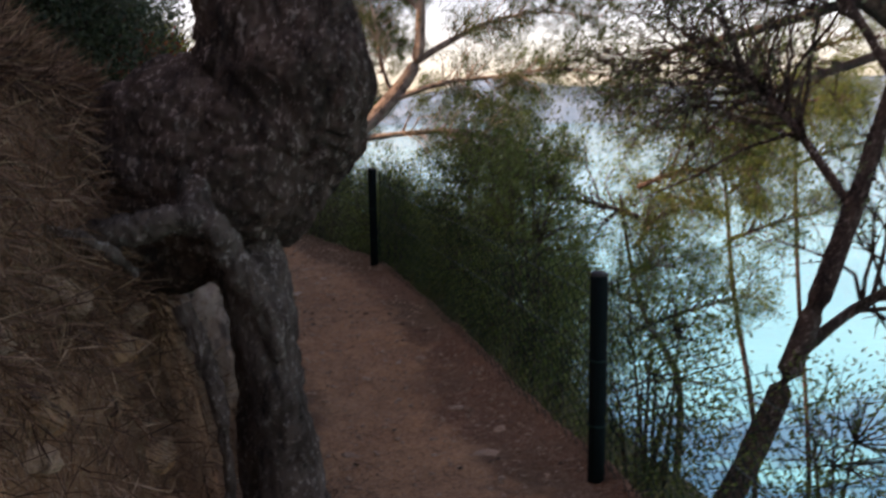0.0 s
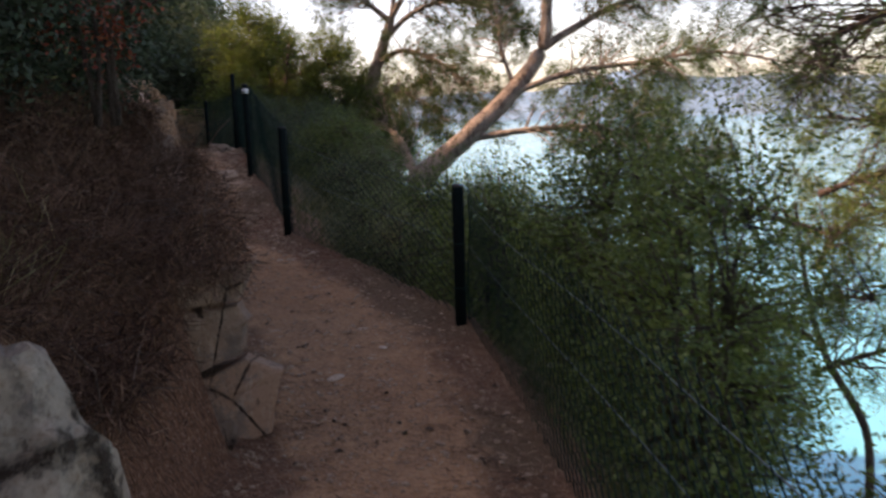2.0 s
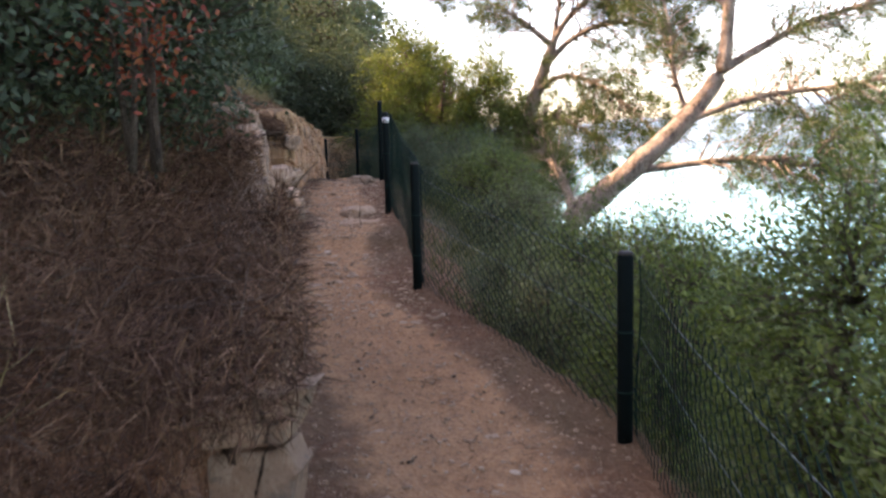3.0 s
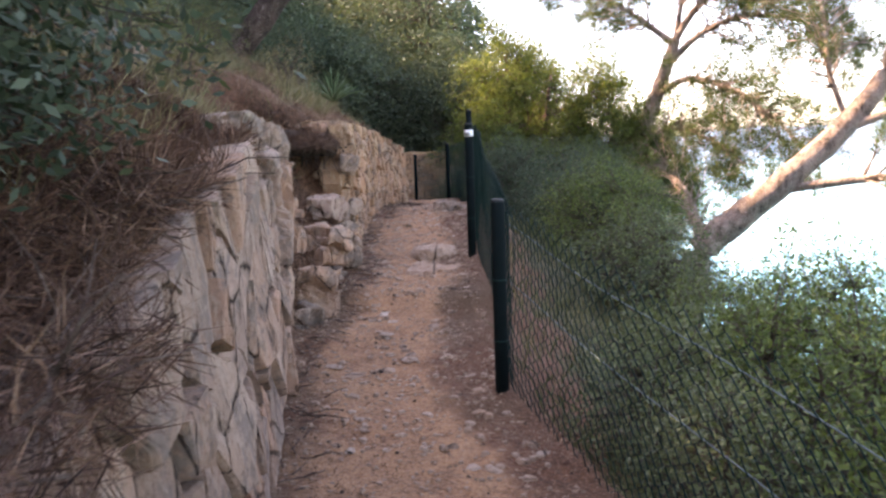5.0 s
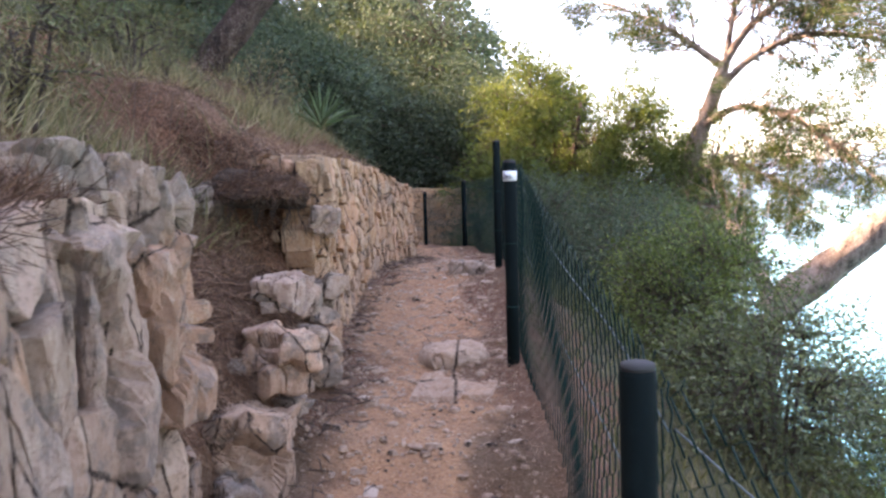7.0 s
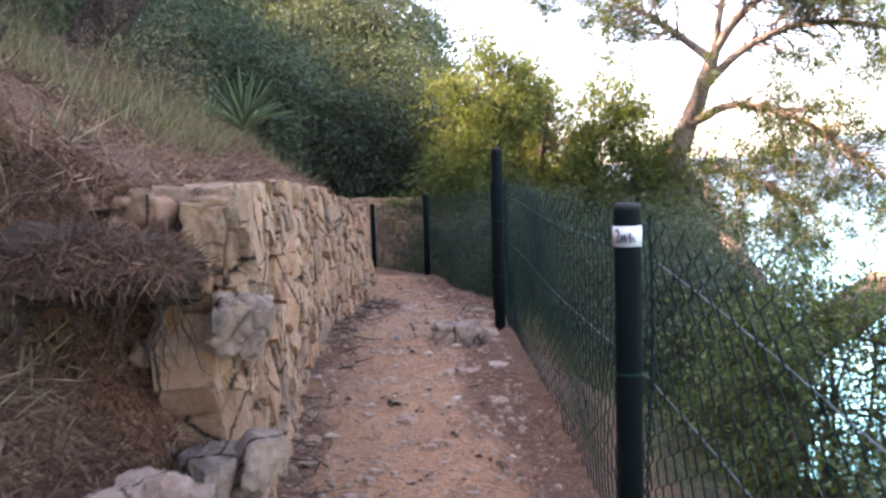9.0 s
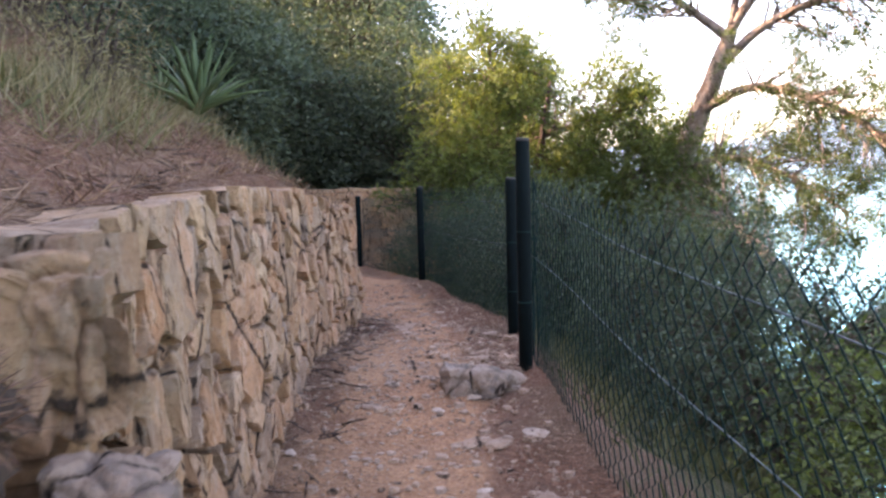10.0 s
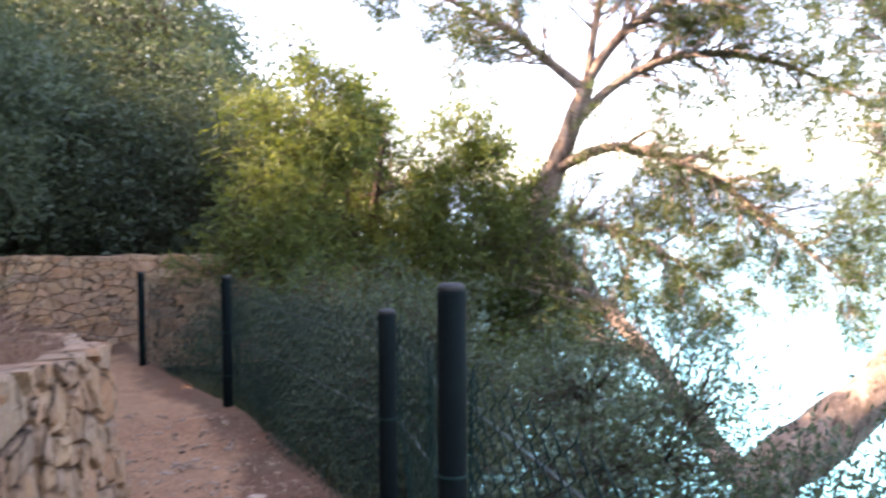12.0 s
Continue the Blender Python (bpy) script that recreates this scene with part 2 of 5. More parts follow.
def mesh_of(name, verts, faces, smooth=False):
    me = bpy.data.meshes.new(name)
    me.from_pydata(verts, [], faces)
    if smooth:
        me.polygons.foreach_set("use_smooth", [True] * len(me.polygons))
    me.update()
    return me


def quads_of(name, v):
    """A mesh of loose quads from an array of shape (n, 4, 3)."""
    n = len(v)
    me = bpy.data.meshes.new(name)
    me.vertices.add(4 * n)
    me.vertices.foreach_set("co", np.ascontiguousarray(v, dtype=np.float32).ravel())
    me.loops.add(4 * n)
    me.loops.foreach_set("vertex_index", np.arange(4 * n, dtype=np.int32))
    me.polygons.add(n)
    me.polygons.foreach_set("loop_start", np.arange(0, 4 * n, 4, dtype=np.int32))
    me.update(calc_edges=True)
    return me


def put(name, me, material, parent=None, label=""):
    if material and not me.materials:
        me.materials.append(material)
    ob = new(name, me)
    if parent:
        ob.parent = parent
    if label:
        ob["label"] = label
    return ob


def empty(name, at=(0, 0, 0)):
    ob = new(name)
    ob.empty_display_size = 0.1
    ob.location = at
    return ob


def part(name, bm, material, parent, label=""):
    me = bpy.data.meshes.new(name)
    bm.to_mesh(me)
    bm.free()
    return put(name, me, material, parent, label)


def unit(a):
    return a / np.maximum(np.linalg.norm(a, axis=-1, keepdims=True), 1e-9)


def leaf_quads(rng, centres, length, width, axis=None, spread=1.0, droop=0.0):
    """Diamond leaves at the centres; axis gives the way they point, spread how far they stray."""
    n = len(centres)
    d = rng.normal(size=(n, 3))
    d = unit(d) * spread + (axis if axis is not None else 0)
    d[:, 2] -= droop
    d = unit(d)
    side = unit(np.cross(d, unit(rng.normal(size=(n, 3)))))
    ln = (length * rng.uniform(0.65, 1.3, n))[:, None]
    w = (width * rng.uniform(0.7, 1.3, n))[:, None]
    v = np.empty((n, 4, 3))
    v[:, 0] = centres
    v[:, 1] = centres + d * ln * 0.5 + side * w * 0.5
    v[:, 2] = centres + d * ln
    v[:, 3] = centres + d * ln * 0.5 - side * w * 0.5
    return v


class Tubes:
    """Collects tapered tubes into one mesh."""

    def __init__(self):
        self.v, self.f = [], []

    def add(self, pts, radii, sides=8, rough=0.0, freq=3.0):
        pts = [Vector(p) for p in pts]
        base = len(self.v)
        ref = Vector((0.31, 0.17, 0.93))
        for i, p in enumerate(pts):
            d = (pts[min(i + 1, len(pts) - 1)] - pts[max(i - 1, 0)]).normalized()
            a = d.cross(ref)
            if a.length < 0.1:
                a = d.cross(Vector((1, 0, 0)))
            a.normalize()
            b = d.cross(a)
            for s in range(sides):
                t = 2 * math.pi * s / sides
                n = a * math.cos(t) + b * math.sin(t)
                r = radii[i]
                if rough:
                    q = (p + n * r) * freq
                    r *= 1 + rough * noise.noise(q) + 0.5 * rough * noise.noise(q * 2.7)
                self.v.append(tuple(p + n * r))
        for i in range(len(pts) - 1):
            for s in range(sides):
                a0, a1 = base + i * sides + s, base + i * sides + (s + 1) % sides
                self.f.append((a0, a1, a1 + sides, a0 + sides))
        self.f.append(tuple(base + s for s in reversed(range(sides))))
        last = base + (len(pts) - 1) * sides
        self.f.append(tuple(last + s for s in range(sides)))

    def bark(self, pts, radii, sides, plate=9.0, depth=0.02, grain=(1.0, 1.0, 0.55)):
        """A tube whose skin is broken into raised bark plates."""
        first = len(self.v)
        self.add(pts, radii, sides, 0.14, 3.4)
        centres = [Vector(p) for p in pts]
        for i in range(len(centres)):
            for s in range(sides):
                k = first + i * sides + s
                p = Vector(self.v[k])
                n = (p - centres[i]).normalized()
                q = Vector((p.x * grain[0], p.y * grain[1], p.z * grain[2])) * plate
                q = q + Vector((noise.noise(q * 0.8), noise.noise(q * 0.8 + Vector((9, 0, 0))), noise.noise(q * 0.8 + Vector((0, 9, 0))))) * 0.55
                d = noise.voronoi(q)[0]
                e = min(1.0, (d[1] - d[0]) * 3.2)
                fine = noise.noise(p * 42) + 0.6 * noise.noise(p * 90)
                self.v[k] = tuple(p + n * (depth * (e - 0.7) + depth * 0.28 * fine + depth * 0.5 * noise.noise(q * 0.6)))

    def mesh(self, name):
        return mesh_of(name, self.v, self.f, True)


def smooth_line(pts, radii, steps=6):
    """Catmull-Rom through the points, with radii between."""
    P = [Vector(p) for p in pts]
    out, rad = [], []
    for i in range(len(P) - 1):
        p0, p1, p2, p3 = P[max(i - 1, 0)], P[i], P[i + 1], P[min(i + 2, len(P) - 1)]
        for s in range(steps):
            t = s / steps
            out.append(0.5 * ((2 * p1) + (p2 - p0) * t + (2 * p0 - 5 * p1 + 4 * p2 - p3) * t * t + (3 * p1 - p0 - 3 * p2 + p3) * t ** 3))
            rad.append(radii[i] * (1 - t) + radii[i + 1] * t)
    out.append(P[-1])
    rad.append(radii[-1])
    return out, rad


# ---- the lie of the land ----
PATH_Y = (-30, -6, 0, 3.1, 7, 9.3, 10.45, 10.62, 11.8, 14.3, 16, 18.1, 20.3, 24, 60)
PATH_Z = (-0.8, -0.05, 0.05, 0.14, 0.33, 0.55, 0.70, 0.80, 0.93, 1.17, 1.10, 1.06, 0.95, 0.9, 1.5)
FENCE_Y = (-40, -1.0, 3.1, 7.06, 9.29, 11.76, 14.6, 15.7, 18.1, 20.3, 24, 30, 60, 400)
FENCE_X = (6.0, 1.4, 0.59, -0.61, -2.47, -3.80, -5.18, -5.53, -7.26, -9.1, -12, -19, -60, -600)
LEFT_Y = (-40, 0, 2.2, 3.4, 4.4, 5.4, 7.0, 8.4, 9.55, 10.2, 11.0, 11.6, 12.8, 14.0, 14.8, 15.9, 16.3, 18.0, 24, 60, 400)
LEFT_X = (3.4, -0.45, -0.72, -0.9, -1.15, -1.3, -2.3, -3.2, -4.05, -4.3, -4.55, -4.95, -5.62, -6.12, -6.42, -6.8, -8.1, -9.6, -14.5, -64, -605)
BANK_Y = (-40, -4, 1.0, 2.6, 3.4, 4.4, 5.4, 7.1, 8.3, 9.3, 10.2, 11.0, 11.6, 13.3, 15.0, 15.9, 17, 22, 60)
BANK_H = (1.3, 1.5, 1.62, 1.55, 1.05, 0.8, 0.72, 1.12, 1.26, 1.32, 1.18, 1.15, 1.19, 1.10, 0.95, 0.86, 0.8, 0.9, 1.0)

PATH_Y, PATH_Z, FENCE_Y, FENCE_X, LEFT_Y, LEFT_X, BANK_Y, BANK_H = (np.array(a, dtype=float) for a in (PATH_Y, PATH_Z, FENCE_Y, FENCE_X, LEFT_Y, LEFT_X, BANK_Y, BANK_H))


def ground_z(x, y, rough=True):
    g = np.interp(y, PATH_Y, PATH_Z)
    xf, xl = np.interp(y, FENCE_Y, FENCE_X), np.interp(y, LEFT_Y, LEFT_X)
    if x > xf + 0.1:
        u = (x - xf - 0.1) * 0.88
        z = g - 0.03 - float(np.interp(y, (4, 6.5, 9), (1.25, 1.0, 0.58))) * u - 0.035 * u * u
        z = max(z, -14.0)
        k = min(1.0, u / 1.5)
        amp = 0.06 + 0.35 * k
    elif x < xl:
        v = (xl - x) * 0.88
        h = float(np.interp(y, BANK_Y, BANK_H))
        steep = float(np.interp(y, (2.8, 4.5, 5.2, 7.6, 8.4), (0.9, 0.6, 0.78, 0.78, 0.58)))
        earth = float(np.interp(y, (2.5, 4.8, 5.3, 9.5, 9.7, 10.4, 10.8, 11.3, 11.5), (0.26, 0.45, 0.03, 0.03, 0.5, 0.6, 0.85, 0.85, 0.03)))
        rise = min(1.0, v / earth) if earth > 0.1 else min(1.0, max(0.0, v - 0.13) / earth)
        rise = rise ** (0.75 if earth > 0.1 else 1)
        far = max(0.0, v - max(earth, 0.25))
        slope = steep * min(far, 1.2) + 0.55 * max(0.0, min(far, 8) - 1.2) + 0.15 * max(0.0, far - 8)
        z = g + h * rise + min(slope, 26)
        amp = 0.05 + 0.34 * min(1.0, far / 1.6)
        if v < 0.4 and earth < 0.1:
            amp = 0.02
    else:
        z, amp = g, 0.035
        across = (x - xl) / max(xf - xl, 0.3)
        z += 0.05 * (2 * abs(across - 0.55)) ** 3
    if rough:
        z += amp * noise.noise((x * 0.9, y * 0.9, 3.1)) + 0.4 * amp * noise.noise((x * 3.1, y * 3.1, 7.7))
        if abs(x) < 30 and abs(y) < 40:
            z += 0.016 * noise.noise((x * 9, y * 9, 1.0)) + 0.02 * noise.noise((x * 4, y * 4, 6.0))
    return float(z)


def build_ground():
    ys = list(np.arange(-8, 24, 0.13)) + list(np.linspace(24.3, 60, 60)) + [80, 120, 200, 400, 900, 2500]
    ys = [-2500, -600, -200, -80, -40, -25, -16, -11] + ys
    off = list(-np.geomspace(0.02, 12, 70)[::-1]) + list(np.linspace(0.0, 1.0, 15)) + list(1 + np.geomspace(0.05, 16, 62))
    off = [-2500, -500, -150, -60, -35, -22, -16] + off + [21, 26, 34, 60, 150, 500, 2500]
    verts, faces, zone = [], [], []
    for y in ys:
        xf, xl = float(np.interp(y, FENCE_Y, FENCE_X)), float(np.interp(y, LEFT_Y, LEFT_X))
        for o in off:
            x = xl + o if o < 0 else (xl + o * (xf - xl) if o <= 1 else xf + o - 1)
            verts.append((x, y, ground_z(x, y)))
            edge = min(x - xl, xf - x)
            n = noise.noise((x * 1.1, y * 1.1, 0.4))
            path = max(0.0, min(1.0, edge / 0.55 - 0.02 + 0.5 * n))
            if o < 0 and y < 2.9 and -o < 0.35:
                path = 0.45 + 0.5 * n
            green = 0.0 if o < 1 else min(1.0, (o - 1) / 1.2 + 0.3 * n)
            if o < 0:
                green = max(0.0, min(0.75, (-o - 0.8) / 3 + 0.6 * n))
            zone.append((path, 0.5 + 0.5 * n, max(0.0, green), 1.0))
    w = len(off)
    for j in range(len(ys) - 1):
        for i in range(w - 1):
            a = j * w + i
            faces.append((a, a + 1, a + 1 + w, a + w))
    me = mesh_of("ground", verts, faces, True)
    col = me.color_attributes.new("zone", "FLOAT_COLOR", "POINT")
    col.data.foreach_set("color", np.array(zone, dtype=np.float32).ravel())
    ob = put("ground", me, GROUND)
    tagged(ob, "reddish trodden earth path between needle-strewn bank and green slope", "ground", kind="structure")


build_ground()
sea = put("water", mesh_of("water", [(-1500, -3000, -9), (4500, -3000, -9), (4500, 4500, -9), (-1500, 4500, -9)], [(0, 1, 2, 3)]), WATER)
tagged(sea, "bright turquoise sea water below the slope", "sea", kind="structure")


def build_far_coast():
    verts, faces = [], []
    n = 90
    for i in range(n + 1):
        t = i / n
        x, y = -900 + 3600 * t, 1500 - 900 * t * t
        h = 60 + 70 * noise.noise((t * 5, 1, 2)) + 35 * noise.noise((t * 17, 4, 2))
        verts += [(x, y, -12), (x + 20, y + 140, h * 0.55), (x + 60, y + 380, max(h, 20)), (x + 80, y + 700, -12)]
    for i in range(n):
        for k in range(3):
            a = 4 * i + k
            faces.append((a, a + 4, a + 5, a + 1))
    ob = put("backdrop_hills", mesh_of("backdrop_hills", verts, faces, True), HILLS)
    tagged(ob, "wooded hills across the bay with blue haze in their colour", "hills", kind="structure")


build_far_coast()

# ---- stone walls ----


def clip(poly, nx, ny, c):
    """The part of a polygon where nx*x + ny*y <= c."""
    out = []
    for i, (x, y) in enumerate(poly):
        x2, y2 = poly[(i + 1) % len(poly)]
        d, d2 = nx * x + ny * y - c, nx * x2 + ny * y2 - c
        if d <= 0:
            out.append((x, y))
        if (d < 0) != (d2 < 0) and d != d2:
            t = d / (d - d2)
            out.append((x + (x2 - x) * t, y + (y2 - y) * t))
    return out


def cells(rng, length, height, size, tall):
    """Irregular stones that fill a strip: Voronoi cells of jittered seeds; tall above 1 stretches them upwards."""
    sx, sy = size, size * tall
    seeds = []
    rows = max(1, round(height / sy))
    for j in range(rows):
        x = rng.uniform(-0.5, 0.2) * sx
        while x < length + sx:
            step = sx * rng.choice([0.5, 0.8, 1.0, 1.4, 1.9])
            seeds.append((x + step / 2, (j + 0.5 + rng.uniform(-0.42, 0.42)) * height / rows))
            if rng.uniform() < 0.22:
                seeds.append((x + step * rng.uniform(), (j + rng.uniform()) * height / rows))
            x += step
    weight = [(sx * rng.choice([0.0, 0.15, 0.35, 0.75, 1.0])) ** 2 for _ in seeds]
    out = []
    for i, (x, y) in enumerate(seeds):
        poly = [(-0.02, 0), (length + 0.02, 0), (length + 0.02, height), (-0.02, height)]
        for k, (a, b) in enumerate(seeds):
            if k == i or abs(a - x) > 4 * sx or abs(b - y) > 4 * sy:
                continue
            nx, ny = (a - x), (b - y) / (tall * tall)
            poly = clip(poly, nx, ny, nx * (a + x) / 2 + ny * (b + y) / 2 + (weight[i] - weight[k]) / 2)
            if len(poly) < 3:
                break
        if len(poly) >= 3:
            out.append(poly)
    return out


def stone_mesh(rng, poly, depth, gap, proud):
    """A rough-faced stone from a polygon in its own plane: x along, z up, -y outwards."""
    cx, cy = sum(p[0] for p in poly) / len(poly), sum(p[1] for p in poly) / len(poly)
    ring = []
    for i, (x, y) in enumerate(poly):
        x2, y2 = poly[(i + 1) % len(poly)]
        e = math.hypot(x2 - x, y2 - y)
        if e < 0.012:
            continue
        ring.append((x, y))
        cuts = 2 if e > 0.12 else (1 if e > 0.045 else 0)
        for q in range(cuts):
            t = (q + rng.uniform(0.3, 0.7)) / cuts
            k = rng.uniform(-0.02, 0.07)
            ring.append((x + (x2 - x) * t + (cx - x) * k, y + (y2 - y) * t + (cy - y) * k))
    if len(ring) < 3:
        return None
    size = max(0.03, math.sqrt(sum((x - cx) ** 2 + (y - cy) ** 2 for x, y in ring) / len(ring)))
    s = max(0.3, 1 - gap / size)
    tx, tz = rng.uniform(-0.2, 0.2), rng.uniform(-0.13, 0.13)
    n = len(ring)
    v = []
    for k, inset, y in ((0, 1.0, depth), (1, 1.0, -proud * 0.78), (2, 0.955, -proud), (3, 0.55, -proud * 1.06)):
        for x, z in ring:
            dx, dz = (x - cx) * s * inset, (z - cy) * s * inset
            j = 0 if k == 0 else rng.uniform(-1, 1) * 0.005
            m = 0 if k == 0 else rng.uniform(-1, 1) * (0.007 if k < 3 else 0.012)
            v.append((dx + m, y + (dx * tx + dz * tz if k else 0) + j, dz + m * rng.uniform(-1, 1)))
    v.append((rng.uniform(-0.2, 0.2) * size, -proud + rng.uniform(-0.005, 0.004), rng.uniform(-0.2, 0.2) * size))
    f = []
    for k in (0, 1, 2):
        for i in range(n):
            a, b = k * n + i, k * n + (i + 1) % n
            f.append((a, b, b + n, a + n))
    for i in range(n):
        f.append((3 * n + i, 3 * n + (i + 1) % n, 4 * n))
    me = mesh_of("stone", v, f)
    return me, cx, cy


def line_at(line, s):
    """Place and heading at s metres along a plan line."""
    for (x0, y0), (x1, y1) in zip(line, line[1:]):
        d = math.hypot(x1 - x0, y1 - y0)
        if s <= d or (x1, y1) == line[-1]:
            t = s / d
            return x0 + (x1 - x0) * t, y0 + (y1 - y0) * t, math.atan2(y1 - y0, x1 - x0)
        s -= d


def line_length(line):
    return sum(math.hypot(b[0] - a[0], b[1] - a[1]) for a, b in zip(line, line[1:]))


def stone_wall(name, line, base, top, size, tall, material, label, seed, proud=0.05, gap=0.008, lean=0.0):
    """A dry rubble wall: an earth core and stones, each a piece of its own. base, top: heights at (s, z)."""
    rng = np.random.default_rng(seed)
    total = line_length(line)
    wall = empty(name, (line[0][0], line[0][1], 0))
    tagged(wall, label, "stone wall", kind="structure")
    inv = Matrix.Translation((-line[0][0], -line[0][1], 0))
    verts, faces = [], []
    n = max(2, int(total / 0.25))
    for i in range(n + 1):
        s = total * i / n
        x, y, a = line_at(line, s)
        b, t = np.interp(s, *zip(*base)), np.interp(s, *zip(*top))
        nx, ny = -math.sin(a), math.cos(a)
        for off, z in ((0.035, b - 0.2), (0.035 + lean * (t - b), t - 0.05), (0.34, t - 0.06), (0.34, b - 0.2)):
            verts.append((x + nx * off, y + ny * off, z))
    for i in range(n):
        for k in range(4):
            p, q = 4 * i + k, 4 * i + (k + 1) % 4
            faces.append((p, p + 4, q + 4, q))
    faces += [(0, 1, 2, 3), (4 * n + 3, 4 * n + 2, 4 * n + 1, 4 * n)]
    me = mesh_of("core", verts, faces)
    me.transform(inv)
    put("core", me, JOINT, wall, "dark earth core between the stones")
    tallest = max(z for _, z in top) - min(z for _, z in base)
    for poly in cells(rng, total, tallest, size, tall):
        fit = []
        for x, y in poly:
            b, t = float(np.interp(x, *zip(*base))), float(np.interp(x, *zip(*top)))
            fit.append((x, b + (t - b) * y / tallest + (0.035 * noise.noise((x * 7, seed, 0.5)) if y > tallest - 0.01 else 0)))
        made = stone_mesh(rng, fit, 0.12, gap, proud * rng.uniform(0.6, 1.25))
        if not made:
            continue
        me, cx, cz = made
        x, y, a = line_at(line, min(max(cx, 0.0), total))
        nx, ny = -math.sin(a), math.cos(a)
        low = float(np.interp(cx, *zip(*base)))
        off = lean * (cz - low)
        ob = put("stone", me, material, wall)
        ob.matrix_basis = inv @ Matrix.Translation((x + nx * off, y + ny * off, cz)) @ Matrix.Rotation(a, 4, "Z") @ Matrix.Rotation(-math.atan(lean), 4, "X")
    return wall


def rock_mesh(rng, size, seed, rough=0.28):
    """A weathered boulder about one metre across, scaled by size."""
    bm = bmesh.new()
    bmesh.ops.create_icosphere(bm, subdivisions=4, radius=0.5)
    planes = [(unit(rng.normal(size=3)), rng.uniform(0.30, 0.42)) for _ in range(9)]
    for v in bm.verts:
        p = np.array(v.co)
        for n, d in planes:
            k = float(np.dot(p, n)) - d
            if k > 0:
                p = p - n * k * 0.9
        q = Vector(p) * 3.0 + Vector((seed, seed * 0.7, 1))
        p = Vector(p) * (1 + rough * 0.6 * noise.noise(q) + rough * 0.45 * noise.noise(q * 2.6) + 0.08 * noise.noise(q * 6) + 0.03 * noise.noise(q * 15))
        v.co = (p.x * size[0], p.y * size[1], p.z * size[2])
    me = bpy.data.meshes.new("rock")
    bm.to_mesh(me)
    bm.free()
    return me


def crag_mesh(size, seed, joints=(7.0, 7.0, 3.2), step=0.07, groove=0.035):
    """A jointed, split rock: blocks that stand proud or back of one another, parted by open cracks. size in metres."""
    bm = bmesh.new()
    bmesh.ops.create_cube(bm, size=1.0)
    bmesh.ops.subdivide_edges(bm, edges=bm.edges[:], cuts=26, use_grid_fill=True)
    off = Vector((seed * 1.37, seed * 0.71, seed * 0.29))
    S = Vector(size)
    for v in bm.verts:
        c = v.co
        r = c.normalized() * 0.62
        p = c.lerp(r, 0.42)
        w = Vector((p.x * S.x, p.y * S.y, p.z * S.z))
        n = Vector((r.x / S.x, r.y / S.y, r.z / S.z)).normalized()
        q = Vector((w.x * joints[0], w.y * joints[1], w.z * joints[2])) + off
        q = q + Vector((noise.noise(w * 6 + off), noise.noise(w * 6 - off), noise.noise(w * 5))) * 0.3
        d, pts = noise.voronoi(q)
        edge = min(1.0, (d[1] - d[0]) / 0.16)
        h = noise.cell(pts[0] * 5.3 + off)
        v.co = w + n * (step * (h - 0.5) - groove * (1 - edge) + 0.035 * noise.noise(w * 4 + off) + 0.012 * noise.noise(w * 17 + off) + 0.006 * noise.noise(w * 45))
    me = bpy.data.meshes.new("rock")
    bm.to_mesh(me)
    bm.free()
    return me


def crag(name, at, size, turn, seed, material, label, category="rock", group="", tilt=(0, 0), joints=(7.0, 7.0, 3.2), step=0.07, groove=0.035):
    ob = put(name, crag_mesh(size, seed, joints, step, groove), material)
    ob.matrix_basis = pose(*at, tilt[0], tilt[1], turn)
    return tagged(ob, label, category, group)


def rock(name, at, size, turn, seed, material, label, category="rock", group="", tilt=(0, 0)):
    rng = np.random.default_rng(seed)
    ob = put(name, rock_mesh(rng, size, seed), material)
    ob.matrix_basis = pose(*at, tilt[0], tilt[1], turn)
    tagged(ob, label, category, group)
    return ob


# ---- fence ----
POSTS = (  # plan, foot, top, radius, lean x, lean y
    (0.59, 3.10, 0.12, 1.00, 0.035),
    (-0.61, 7.03, 0.30, 1.18, 0.035),
    (-2.47, 9.27, 0.52, 1.53, 0.035),
    (-3.80, 11.76, 0.90, 2.03, 0.035),
    (-5.15, 14.60, 1.15, 2.33, 0.035),
    (-5.55, 15.68, 1.08, 2.13, 0.035),
    (-7.26, 18.15, 1.02, 2.04, 0.035),
    (-8.98, 20.10, 0.85, 1.90, 0.035),
)


